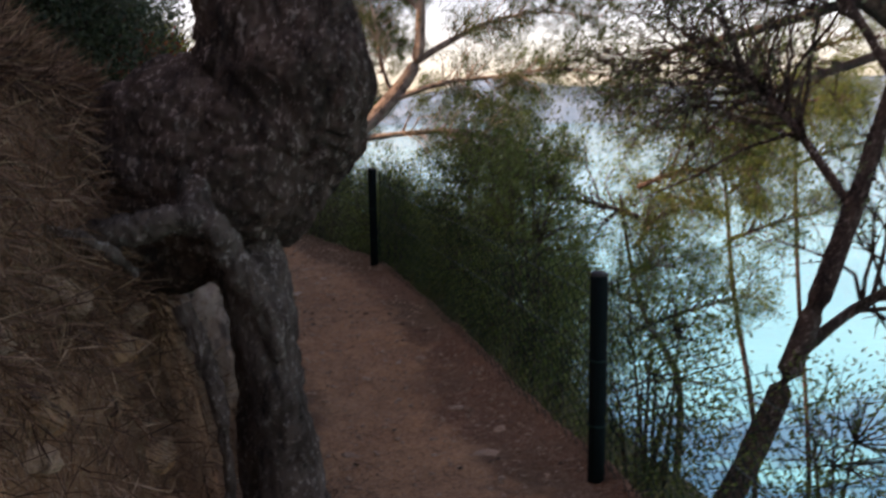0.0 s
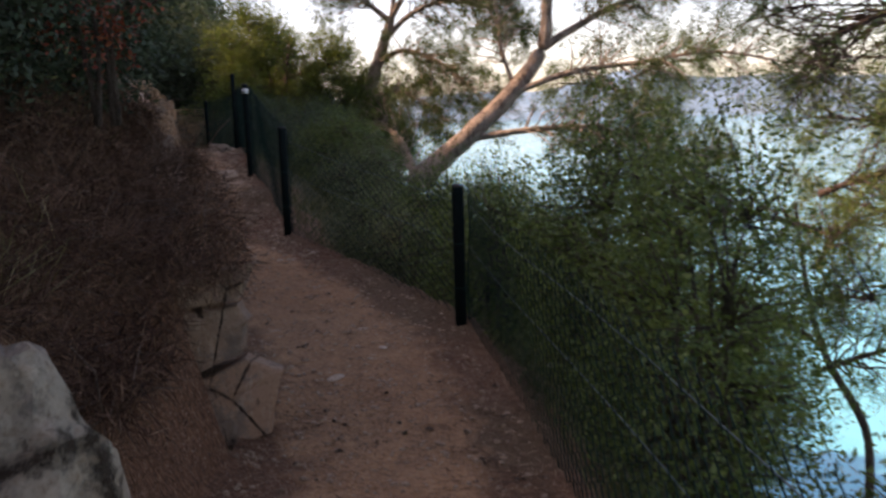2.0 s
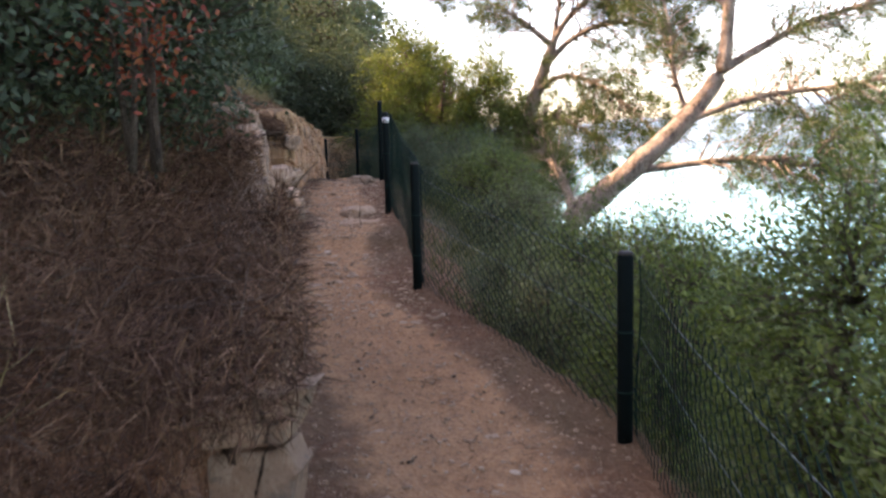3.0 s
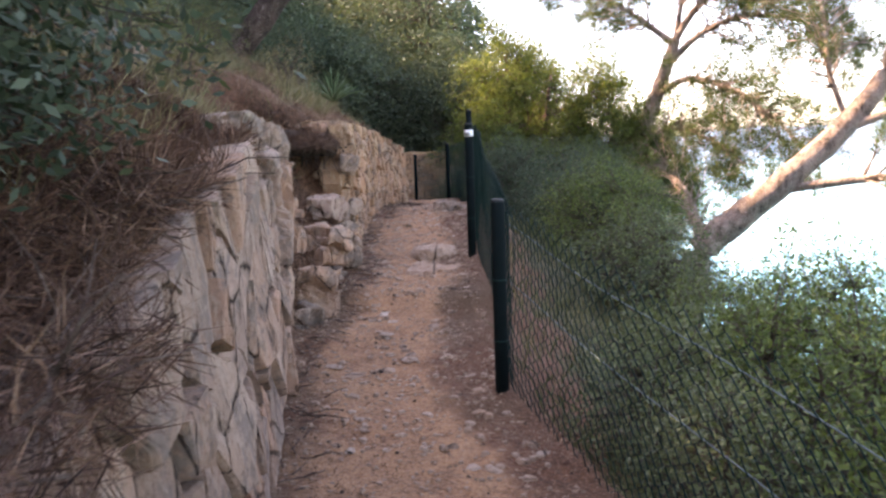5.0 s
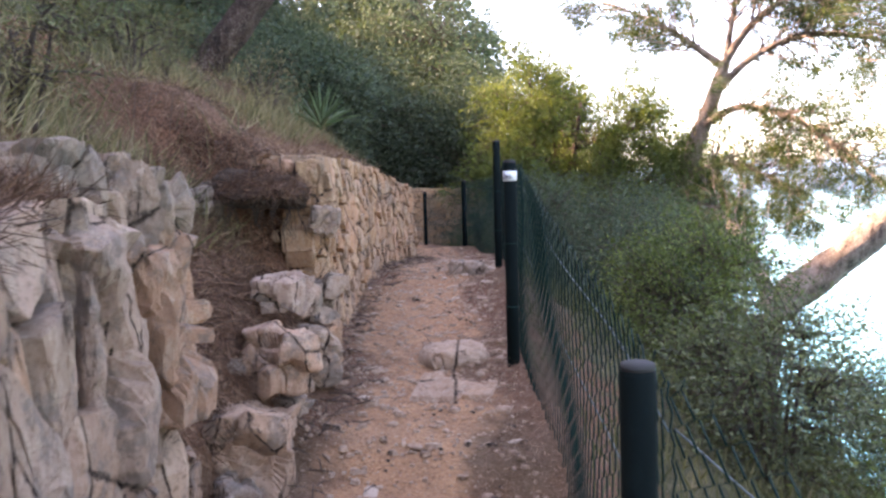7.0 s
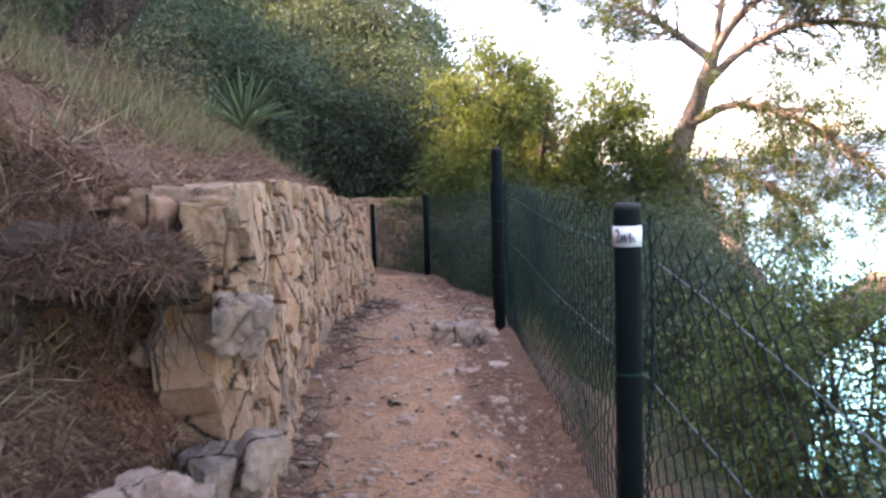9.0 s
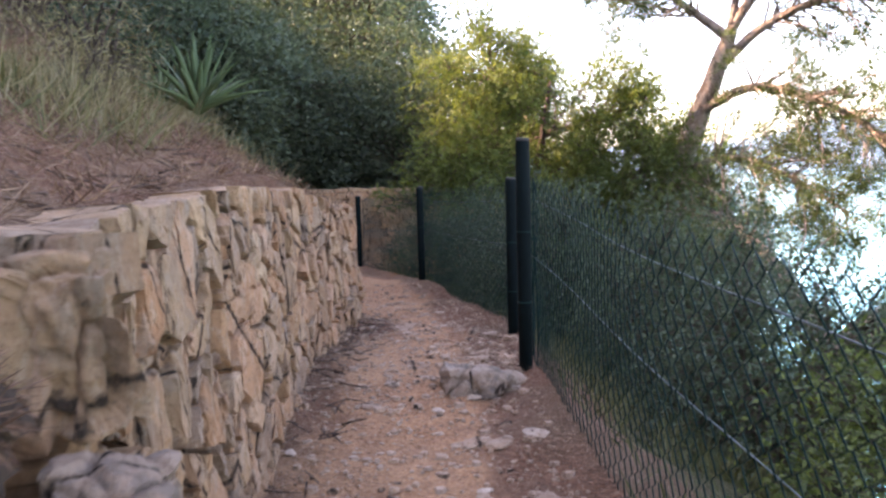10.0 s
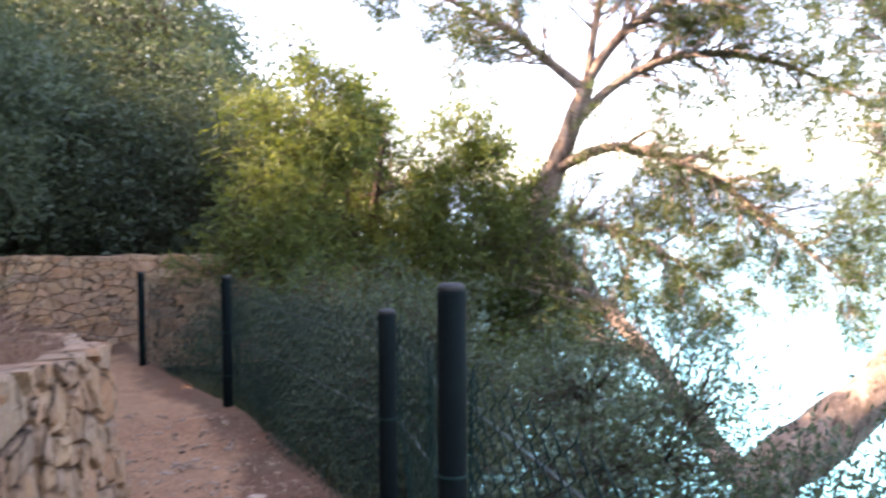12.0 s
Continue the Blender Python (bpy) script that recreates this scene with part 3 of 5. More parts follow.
def fence_post(x, y, z0, z1, r, marked=False):
    th = empty("fence_post", (x, y, z0))
    h = z1 - z0
    t = Tubes()
    t.add([(0, 0, -0.3), (0, 0, h * 0.5), (0, 0, h - 0.012), (0, 0, h)], [r, r, r, r * 0.93], 18)
    put("tube", t.mesh("tube"), POST, th)
    c = Tubes()
    c.add([(0, 0, h - 0.002), (0, 0, h + 0.010), (0, 0, h + 0.014)], [r * 0.96, r * 0.94, r * 0.6], 18)
    put("cap", c.mesh("cap"), POST_CAP, th, "scuffed grey post cap")
    for q in (0.32, 0.62):
        k = Tubes()
        k.add([(0, 0, h * q - 0.004), (0, 0, h * q + 0.004)], [r + 0.0025, r + 0.0025], 18)
        put("wire_tie", k.mesh("wire_tie"), WIRE, th)
    label = "dark green metal fence post standing beside the path"
    if marked:
        s = Tubes()
        s.add([(0, 0, h - 0.098), (0, 0, h - 0.045)], [r + 0.002, r + 0.002], 24)
        band = put("sticker", s.mesh("sticker"), STICKER, th, "white sticker band with dark scrawl")
        i = Tubes()
        rr = r + 0.004

        def on(a, z):
            return (rr * math.cos(radians(a)), rr * math.sin(radians(a)), h + z)
        for line in (((232, -0.058), (240, -0.052), (248, -0.062), (238, -0.088), (252, -0.084)), ((254, -0.088), (260, -0.066), (264, -0.086), (270, -0.066)),
                     ((270, -0.066), (272, -0.088), (279, -0.064), (282, -0.088), (290, -0.062)), ((290, -0.062), (293, -0.088), (302, -0.070), (308, -0.086))):
            i.add([on(*q) for q in line], [0.0022] * len(line), 5)
        put("scrawl", i.mesh("scrawl"), INK, band, "dark handwritten scrawl")
        label = "dark green metal fence post with a white sticker band"
    return tagged(th, label, "post", "fence posts")


def fence_net(a, b, drop, seed):
    """Chain link between two posts: zigzag wires that hook into each other, with two tension wires."""
    rng = np.random.default_rng(seed)
    (x0, y0, f0, t0), (x1, y1, f1, t1) = a, b
    th = empty("chain_link_fence", (x0, y0, f0))
    L = math.hypot(x1 - x0, y1 - y0)
    cell = 0.108
    cols, rows = int(L / (cell / 2)), 30
    d = Vector(((x1 - x0) / L, (y1 - y0) / L, 0))
    nrm = Vector((-d.y, d.x, 0))
    shift = 0.055

    def at(i, j, out):
        s = i / cols
        foot, top = f0 + (f1 - f0) * s + 0.02, t0 + (t1 - t0) * s - drop
        sag = 0.018 * math.sin(math.pi * s) * (j / rows)
        p = Vector((x0, y0, 0)) + d * (L * s) - nrm * (shift + out + 0.02 * math.sin(s * 9 + seed) * math.sin(j * 0.2))
        return (p.x - x0, p.y - y0, foot + (top - foot) * j / rows - sag - f0)
    net = Tubes()
    for i in range(0, cols + 1, 2):
        pts = [at(min(cols, max(0, i + (1 if (j % 2) else 0))), j, 0.004 if j % 2 else -0.004) for j in range(rows + 1)]
        net.add(pts, [0.0025] * len(pts), 4)
        pts = [at(min(cols, max(0, i + (1 if (j % 2) else 2))), j, -0.004 if j % 2 else 0.004) for j in range(rows + 1)]
        net.add(pts, [0.0025] * len(pts), 4)
        q = Vector(at(min(cols, i), rows, 0))
        net.add([q, q + Vector((rng.uniform(-0.01, 0.01), rng.uniform(-0.01, 0.01), 0.025))], [0.002, 0.0016], 4)
    put("mesh_net", net.mesh("mesh_net"), WIRE, th)
    for j in (rows - 3, 18):
        w = Tubes()
        pts = [at(i, j, 0.006) for i in range(0, cols + 1, 4)] + [at(cols, j, 0.006)]
        w.add(pts, [0.0022] * len(pts), 5)
        put("tension_wire", w.mesh("tension_wire"), TIE, th, "pale galvanised tension wire")
    return tagged(th, "sagging dark green chain link netting strung between posts", "fence", "fence panels")


for _i, (_x, _y, _a, _b, _r) in enumerate(POSTS):
    fence_post(_x, _y, _a, _b, _r, _i == 3)
_line = [(1.42, -1.0, 0.0, 0.88)] + [p[:4] for p in POSTS]
for _i, (_p, _q) in enumerate(zip(_line, _line[1:])):
    _p, _q = list(_p), list(_q)
    if _q[:2] == [-5.15, 14.60]:
        _q[3] -= 0.17
    if _p[:2] == [-5.15, 14.60]:
        _p[3] -= 0.17
    fence_net(_p, _q, 0.03, _i)

# ---- plants ----


def twig_cloud(rng, centre, radii, n, hollow=0.35):
    """Points spread through an uneven blob, denser towards its skin."""
    d = unit(rng.normal(size=(n, 3)))
    lump = np.array([1 + 0.38 * noise.noise((a * 2.1 + centre[0], b * 2.1 + centre[1], c * 2.1)) for a, b, c in d])
    r = (hollow + (1 - hollow) * rng.uniform(size=n) ** 0.55) * lump
    return np.array(centre) + d * r[:, None] * np.array(radii)


def shrub(name, at, radii, leaves, leaf, width, material, label, seed, stems=9, droop=0.0, sprigs=0.12, wood=None, category="shrub", group="", open_crown=0.4):
    """Stems from one foot; twigs out to a lumpy crown; leaves set along the twigs."""
    rng = np.random.default_rng(seed)
    th = empty(name, at)
    R = np.array(radii)
    t = Tubes()
    tips = twig_cloud(rng, (0, 0, R[2]), R, max(24, int(leaves / 26)), open_crown)
    tips = tips[tips[:, 2] > 0.03]
    heads = []
    for i in range(stems):
        a = 2 * math.pi * (i + rng.uniform(-0.3, 0.3)) / stems
        end = Vector((R[0] * 0.55 * math.cos(a) * rng.uniform(0.3, 1), R[1] * 0.55 * math.sin(a) * rng.uniform(0.3, 1), R[2] * rng.uniform(0.8, 1.5)))
        mid = end * 0.5 + Vector((rng.uniform(-1, 1), rng.uniform(-1, 1), 0)) * 0.12 * float(R[0])
        r = 0.012 + 0.008 * float(R[2])
        pts, rad = smooth_line([(0.05 * math.cos(a), 0.05 * math.sin(a), -0.25), mid, end], [r, r * 0.7, r * 0.35], 4)
        t.add(pts, rad, 5)
        heads += pts[2:]
    H = np.array([tuple(h) for h in heads])
    C, A = [], []
    for p in tips:
        k = int(np.argmin(((H - p) ** 2).sum(1) + 0.2 * np.abs(H[:, 2] - p[2])))
        q = H[k]
        if rng.uniform() < 0.55:
            t.add([q, (q + p) / 2 + rng.normal(size=3) * 0.03, p], [0.006, 0.004, 0.002], 3)
        d = unit((p - q)[None])[0]
        m = int(leaves / len(tips))
        s = rng.uniform(-0.6, 0.25, m)
        L = sprigs * (1 + R[0])
        C.append(p + d * s[:, None] * L + rng.normal(size=(m, 3)) * L * 0.33)
        A.append(np.repeat(d[None], m, 0))
    C, A = np.concatenate(C), np.concatenate(A)
    put("branchwork", t.mesh("branchwork"), wood or TWIG, th, "thin brown stems")
    put("foliage", quads_of("foliage", leaf_quads(rng, C, leaf, width, A * 0.7, 1.0, droop)), material, th)
    return tagged(th, label, category, group)


def pine(name, at, trunk, radii, limbs, needles, seed, label, bark, material, leaf=0.12, width=0.013, spread=0.34, bare=0.35, droop=0.15, twigs=5, sides=12, twin=3, thin=1.0):
    """A pine: a bent trunk, given limbs, side branches grown along them, and clumps of needles at their ends."""
    rng = np.random.default_rng(seed)
    th = empty(name, at)
    o = Vector(at)
    wood = Tubes()
    pts, rad = smooth_line([Vector(p) - o for p in trunk], radii, 7)
    wood.add(pts, rad, sides, 0.16, 4)
    put("trunk", wood.mesh("trunk"), bark, th)
    ends = []
    for limb_pts, r0 in limbs:
        t = Tubes()
        r1 = 0.018
        n = len(limb_pts)
        pts, rad = smooth_line([Vector(p) - o for p in limb_pts], [r0 + (r1 - r0) * i / (n - 1) for i in range(n)], 7)
        t.add(pts, rad, 7, 0.12, 5)
        total = len(pts)
        for i in range(int(total * bare), total):
            for _ in range(twin if i < total - 1 else 5):
                d = (pts[i] - pts[i - 1]).normalized()
                side = Vector(rng.normal(size=3)).normalized()
                side = (side - d * side.dot(d)).normalized()
                go = (d * 0.75 + side * 0.9 + Vector((0, 0, 0.15))).normalized()
                ln = rng.uniform(0.5, 1.35) * (1.15 - 0.5 * i / total)
                b = [pts[i]]
                for _k in range(4):
                    go = (go + Vector(rng.normal(size=3)) * 0.22 - Vector((0, 0, droop * 0.3))).normalized()
                    b.append(b[-1] + go * ln / 4)
                rb = min(rad[i] * 0.5, 0.022)
                t.add(b, [rb, rb * 0.8, rb * 0.6, rb * 0.45, 0.003], 5)
                for q in b[2:]:
                    for _k in range(twigs):
                        w = Vector(rng.normal(size=3)) * 0.5 + go
                        e = q + w.normalized() * rng.uniform(0.12, spread)
                        if rng.uniform() < 0.6:
                            t.add([q, e], [0.005, 0.002], 3)
                        if rng.uniform() < thin:
                            ends.append((tuple(e), tuple(w.normalized())))
        put("limb", t.mesh("limb"), bark, th)
    E, W = np.array([e for e, _ in ends]), np.array([w for _, w in ends])
    k = max(1, int(needles / len(E)))
    C = np.repeat(E, k, 0) + rng.normal(size=(len(E) * k, 3)) * 0.055
    A = np.repeat(W, k, 0)
    put("needles", quads_of("needles", leaf_quads(rng, C, leaf, width, A * 0.5, 1.0, 0.05)), material, th)
    return tagged(th, label, "pine tree")


def gz(x, y, dz=0.0):
    return (x, y, ground_z(x, y) + dz)


# ---- trees ----
# the old pine that leans over the start of the path
def old_pine():
    th = empty("old_leaning_pine", (-0.9, 2.7, 0.2))
    o = Vector((-0.9, 2.7, 0.2))
    t = Tubes()
    for line, r, plate in (
        (((-1.75, 2.95, 1.20), (-1.2, 2.68, 1.32), (-0.84, 2.52, 1.42), (-0.62, 2.46, 1.50), (-0.47, 2.43, 1.56), (-0.36, 2.41, 1.60), (-0.31, 2.40, 1.62)), (0.33, 0.33, 0.325, 0.31, 0.26, 0.17, 0.05), (0.5, 0.7, 1.3)),
        (((-0.60, 2.50, 1.36), (-0.50, 2.47, 1.60), (-0.47, 2.48, 1.76), (-0.50, 2.54, 1.95), (-0.57, 2.66, 2.25), (-0.66, 2.85, 3.2), (-0.7, 3.0, 4.4), (-0.9, 3.4, 6.2)), (0.18, 0.28, 0.262, 0.235, 0.215, 0.21, 0.20, 0.16), (1.2, 1.2, 0.5)),
        (((-0.50, 2.34, 1.42), (-0.38, 2.36, 1.54), (-0.35, 2.38, 1.72), (-0.37, 2.44, 1.90), (-0.40, 2.5, 2.05)), (0.06, 0.12, 0.13, 0.10, 0.05), (1.2, 1.2, 0.45)),
    ):
        pts, rad = smooth_line([Vector(p) - o for p in line], r, 24)
        t.bark(pts, rad, 140, 17.0, 0.017, plate)
    put("trunk", t.mesh("trunk"), BARK_DARK, th, "thick dark fissured trunk")
    for line, r in (
        (((-0.62, 2.42, 1.30), (-0.52, 2.30, 1.08), (-0.48, 2.26, 0.85), (-0.46, 2.28, 0.6), (-0.43, 2.32, 0.35), (-0.40, 2.38, 0.1), (-0.38, 2.42, -0.1)), (0.14, 0.10, 0.085, 0.10, 0.12, 0.13, 0.14)),
        (((-0.58, 2.50, 1.15), (-0.56, 2.42, 0.9), (-0.55, 2.40, 0.55), (-0.52, 2.42, 0.2), (-0.52, 2.45, -0.1)), (0.11, 0.09, 0.10, 0.11, 0.12)),
        (((-1.0, 2.02, 1.30), (-0.78, 2.02, 1.34), (-0.61, 2.07, 1.35), (-0.54, 2.13, 1.22), (-0.49, 2.17, 1.10), (-0.46, 2.20, 0.95)), (0.035, 0.04, 0.048, 0.046, 0.042, 0.03)),
        (((-0.62, 2.08, 1.34), (-0.68, 2.2, 1.45), (-0.78, 2.34, 1.5)), (0.045, 0.05, 0.06)),
        (((-1.5, 1.75, 1.36), (-1.1, 1.80, 1.37), (-0.83, 1.84, 1.35), (-0.74, 1.95, 1.24)), (0.022, 0.022, 0.018, 0.012)),
        (((-0.70, 2.15, 1.12), (-0.62, 2.12, 0.9), (-0.60, 2.14, 0.6), (-0.62, 2.16, 0.3)), (0.03, 0.028, 0.022, 0.015)),
        (((-0.78, 2.9, 1.2), (-0.74, 3.15, 0.9), (-0.77, 3.3, 0.5), (-0.78, 3.35, 0.0)), (0.16, 0.10, 0.08, 0.07)),
    ):
        k = Tubes()
        p, q = smooth_line([Vector(v) - o for v in line], r, 14)
        k.bark(p, [0.9 * w for w in q], 26, 16.0, 0.014)
        put("root", k.mesh("root"), BARK_GREY, th, "grey gnarled bare root")
    return tagged(th, "massive old pine leaning over the path with bare roots", "pine tree")


old_pine()

pine("leaning_pine", (-3.5, 19.6, -1.6),
     ((-3.7, 19.5, -1.8), (-3.4, 19.7, 0.0), (-2.85, 19.75, 0.6), (-2.25, 19.85, 1.1), (-1.3, 20.4, 2.05), (-0.62, 20.8, 3.05), (-0.5, 20.8, 4.3), (-0.3, 21.0, 6.2)),
     (0.30, 0.26, 0.23, 0.21, 0.19, 0.15, 0.11, 0.05),
     [(((-0.62, 20.8, 3.0), (0.2, 21.2, 3.5), (1.2, 21.7, 4.0), (2.6, 22.2, 4.3), (4.2, 22.6, 4.2)), 0.10),
      (((-1.25, 20.4, 2.05), (0.0, 20.5, 2.45), (1.4, 20.6, 2.6), (3.0, 20.6, 2.75), (4.6, 20.4, 2.4)), 0.08),
      (((-2.2, 19.9, 1.1), (-1.0, 19.9, 1.25), (0.3, 19.9, 1.3), (1.3, 19.9, 1.05), (2.8, 19.6, 0.6)), 0.085),
      (((-1.2, 20.5, 2.1), (-1.5, 20.6, 3.0), (-1.6, 20.8, 3.9), (-1.9, 21.2, 5.0)), 0.055),
      (((-0.5, 20.8, 4.2), (-1.2, 21.1, 4.9), (-2.2, 21.4, 5.6), (-3.2, 21.8, 6.0)), 0.07),
      (((-0.4, 20.9, 5.0), (0.6, 21.2, 5.7), (1.8, 21.4, 6.1), (3.2, 21.5, 6.1)), 0.06),
      (((-3.3, 19.8, 0.1), (-3.5, 20.6, 0.25), (-4.1, 22.0, 1.0), (-4.7, 22.9, 1.45), (-5.3, 23.6, 1.5), (-6.0, 24.2, 1.7)), 0.15)],
     84000, 11, "sunlit leaning pine with bare arching grey-brown limbs", BARK_PALE, PINE, bare=0.25, twigs=3, twin=4, spread=0.36, thin=0.55)

pine("forked_pine", (-5.9, 24.2, -1.0),
     ((-6.0, 24.3, -1.2), (-5.85, 24.2, 0.5), (-5.55, 24.1, 1.7), (-5.2, 24.05, 2.7), (-4.85, 24.0, 3.6), (-4.65, 24.0, 4.2)),
     (0.24, 0.21, 0.185, 0.165, 0.14, 0.10),
     [(((-4.7, 24.0, 4.1), (-4.2, 24.0, 4.8), (-3.4, 24.0, 5.3), (-2.2, 23.8, 5.5), (-0.8, 23.5, 5.2)), 0.09),
      (((-4.7, 24.0, 4.1), (-5.3, 24.0, 4.6), (-6.0, 24.0, 5.1), (-7.2, 24.2, 5.7)), 0.085),
      (((-4.85, 24.0, 3.6), (-4.2, 24.0, 4.2), (-3.3, 23.9, 4.5), (-2.2, 23.7, 4.3), (-1.2, 23.4, 3.7)), 0.085),
      (((-5.1, 24.0, 3.0), (-4.3, 23.6, 3.3), (-3.4, 23.2, 3.0), (-2.6, 22.8, 2.4), (-1.9, 22.3, 1.7)), 0.085),
      (((-5.4, 24.1, 2.1), (-4.6, 23.7, 2.3), (-3.8, 23.3, 2.0), (-3.1, 23.0, 1.5)), 0.05),
      (((-4.65, 24.0, 4.2), (-4.5, 24.1, 5.2), (-4.3, 24.3, 6.3), (-4.4, 24.4, 7.2)), 0.07)],
     88000, 12, "forked pine with drooping half-bare branches on the slope", BARK_PALE, PINE, bare=0.25, twigs=3, twin=4, spread=0.36, thin=0.55)

pine("overhanging_pine", (10.0, 12.0, -8.0),
     ((10.2, 12.0, -8.0), (9.4, 11.9, -3.0), (7.6, 11.7, 1.5), (5.2, 11.5, 3.5), (3.2, 11.3, 4.6)),
     (0.30, 0.26, 0.22, 0.17, 0.10),
     [(((5.2, 11.5, 3.5), (3.2, 11.2, 3.4), (2.1, 11.0, 3.5), (1.0, 10.9, 3.6), (0.2, 10.9, 3.9)), 0.10),
      (((5.6, 11.6, 3.1), (3.8, 11.0, 2.6), (2.9, 10.6, 2.4), (2.2, 10.3, 2.1)), 0.08),
      (((6.4, 11.7, 2.5), (4.4, 11.2, 1.9), (3.9, 10.8, 1.8), (3.3, 10.4, 1.4)), 0.07),
      (((3.2, 11.3, 4.6), (2.2, 11.4, 5.2), (1.2, 11.6, 5.4), (0.0, 11.9, 5.2)), 0.07),
      (((3.6, 11.4, 4.2), (4.4, 11.0, 4.7), (5.4, 10.6, 4.6), (6.4, 10.2, 4.0)), 0.07)],
     21000, 13, "dark pine with a limb hanging over the slope", BARK_DARK, PINE, bare=0.15, twigs=6)

for _k, (_x, _y, _top, _s) in enumerate(((5.8, 17.0, 0.2, 31), (8.2, 19.5, 1.6, 32), (1.6, 26.0, 1.2, 33), (3.2, 14.0, -0.9, 34))):
    _z = ground_z(_x, _y)
    _c = (_x - 0.5, _y, _top)
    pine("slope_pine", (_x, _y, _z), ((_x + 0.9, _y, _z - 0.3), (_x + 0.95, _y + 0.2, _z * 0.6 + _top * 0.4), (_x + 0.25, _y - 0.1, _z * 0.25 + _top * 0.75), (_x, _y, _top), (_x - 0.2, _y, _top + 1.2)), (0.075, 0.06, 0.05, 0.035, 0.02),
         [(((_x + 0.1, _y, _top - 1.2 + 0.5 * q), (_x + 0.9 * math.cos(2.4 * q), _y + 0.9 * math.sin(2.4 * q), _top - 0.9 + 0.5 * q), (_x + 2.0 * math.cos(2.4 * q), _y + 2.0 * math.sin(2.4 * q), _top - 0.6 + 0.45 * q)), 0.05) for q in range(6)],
         34000, _s, "young pine with yellow-green sunlit needles on the slope", BARK_DARK, PINE_SUNLIT, bare=0.2, twigs=4)

for _k, (_x, _y, _r, _h) in enumerate(((0.4, 18.4, 1.3, 2.0), (2.6, 20.0, 1.5, 2.2), (-1.2, 22.4, 1.3, 1.7), (4.6, 22.0, 1.7, 2.6), (-0.6, 15.0, 0.9, 1.2))):
    shrub("young_bushy_pine", gz(_x, _y, -0.1), (_r, _r, _h), 15000, 0.11, 0.012, PINE_SUNLIT, "bushy young pine on the slope with needles coloured as sunlit", 151 + _k, stems=6, wood=BARK_PALE, category="pine tree", group="bushy pines", open_crown=0.3)

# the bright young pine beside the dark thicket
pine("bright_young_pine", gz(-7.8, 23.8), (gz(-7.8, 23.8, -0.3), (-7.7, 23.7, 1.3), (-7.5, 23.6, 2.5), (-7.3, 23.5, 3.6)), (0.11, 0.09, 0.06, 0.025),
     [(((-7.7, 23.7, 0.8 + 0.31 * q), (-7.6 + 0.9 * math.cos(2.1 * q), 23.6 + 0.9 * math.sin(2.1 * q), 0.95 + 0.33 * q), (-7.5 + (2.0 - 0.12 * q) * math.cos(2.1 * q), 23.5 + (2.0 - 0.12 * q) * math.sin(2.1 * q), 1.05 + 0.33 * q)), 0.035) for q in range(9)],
     80000, 14, "young pine with bright yellow-green sunlit needles", BARK_DARK, PINE_SUNLIT, bare=0.15, twigs=9, leaf=0.12, width=0.02, spread=0.4)
_bright = [o for o in scene.objects if o.name.startswith("bright_young_pine") and not o.parent][0]
for _x, _y, _s, _a in ((-6.6, 24.3, 1.0, 130),):
    copy_thing(_bright, pose(*gz(_x, _y, -0.1), 0, 0, _a) @ Matrix.Scale(_s, 4))

for _k, (_x, _y, _rx, _rz, _s) in enumerate(((-10.4, 25.6, 2.2, 3.1, 41), (-13.2, 23.8, 2.1, 2.3, 42), (-15.6, 22.5, 2.4, 3.0, 43), (-13.2, 27.5, 3.2, 4.7, 44), (-9.2, 28.8, 2.6, 3.4, 45), (-17.5, 26.5, 3.0, 3.6, 46), (-12.2, 20.9, 1.5, 1.7, 47), (-19.0, 21.0, 2.6, 3.0, 48), (-16.5, 30.5, 3.8, 5.4, 49), (-11.0, 32.5, 3.6, 4.6, 50))):
    shrub("evergreen_tree", gz(_x, _y, -0.1), (_rx, _rx, _rz), 60000, 0.10 if _rx < 3.5 else 0.24, 0.042 if _rx < 3.5 else 0.12, PINE_DARK, "dense dark evergreen tree in shade behind the path", _s, stems=7, wood=BARK_DARK, category="tree", group="dark thicket", open_crown=0.2)

# added evergreens, mostly out of view, that keep the sun off the path
for _k, (_x, _y, _rx, _rz) in enumerate(((-11.5, -1.5, 2.4, 3.0), (-11.0, 3.0, 2.5, 3.1), (-12.0, 7.2, 2.4, 3.1), (-12.6, 11.2, 2.4, 3.0), (-13.6, 14.8, 2.3, 2.8), (-14.2, 18.2, 2.0, 2.6), (-9.5, -6.0, 2.5, 3.0))):
    shrub("ridge_tree", gz(_x, _y, -0.1), (_rx * 1.15, _rx * 1.3, _rz * 1.2), 26000, 0.22, 0.11, PINE_DARK, "dense dark evergreen tree added on the hill to shade the path", 51 + _k, stems=7, wood=BARK_DARK, category="tree", group="ridge trees", open_crown=0.5)

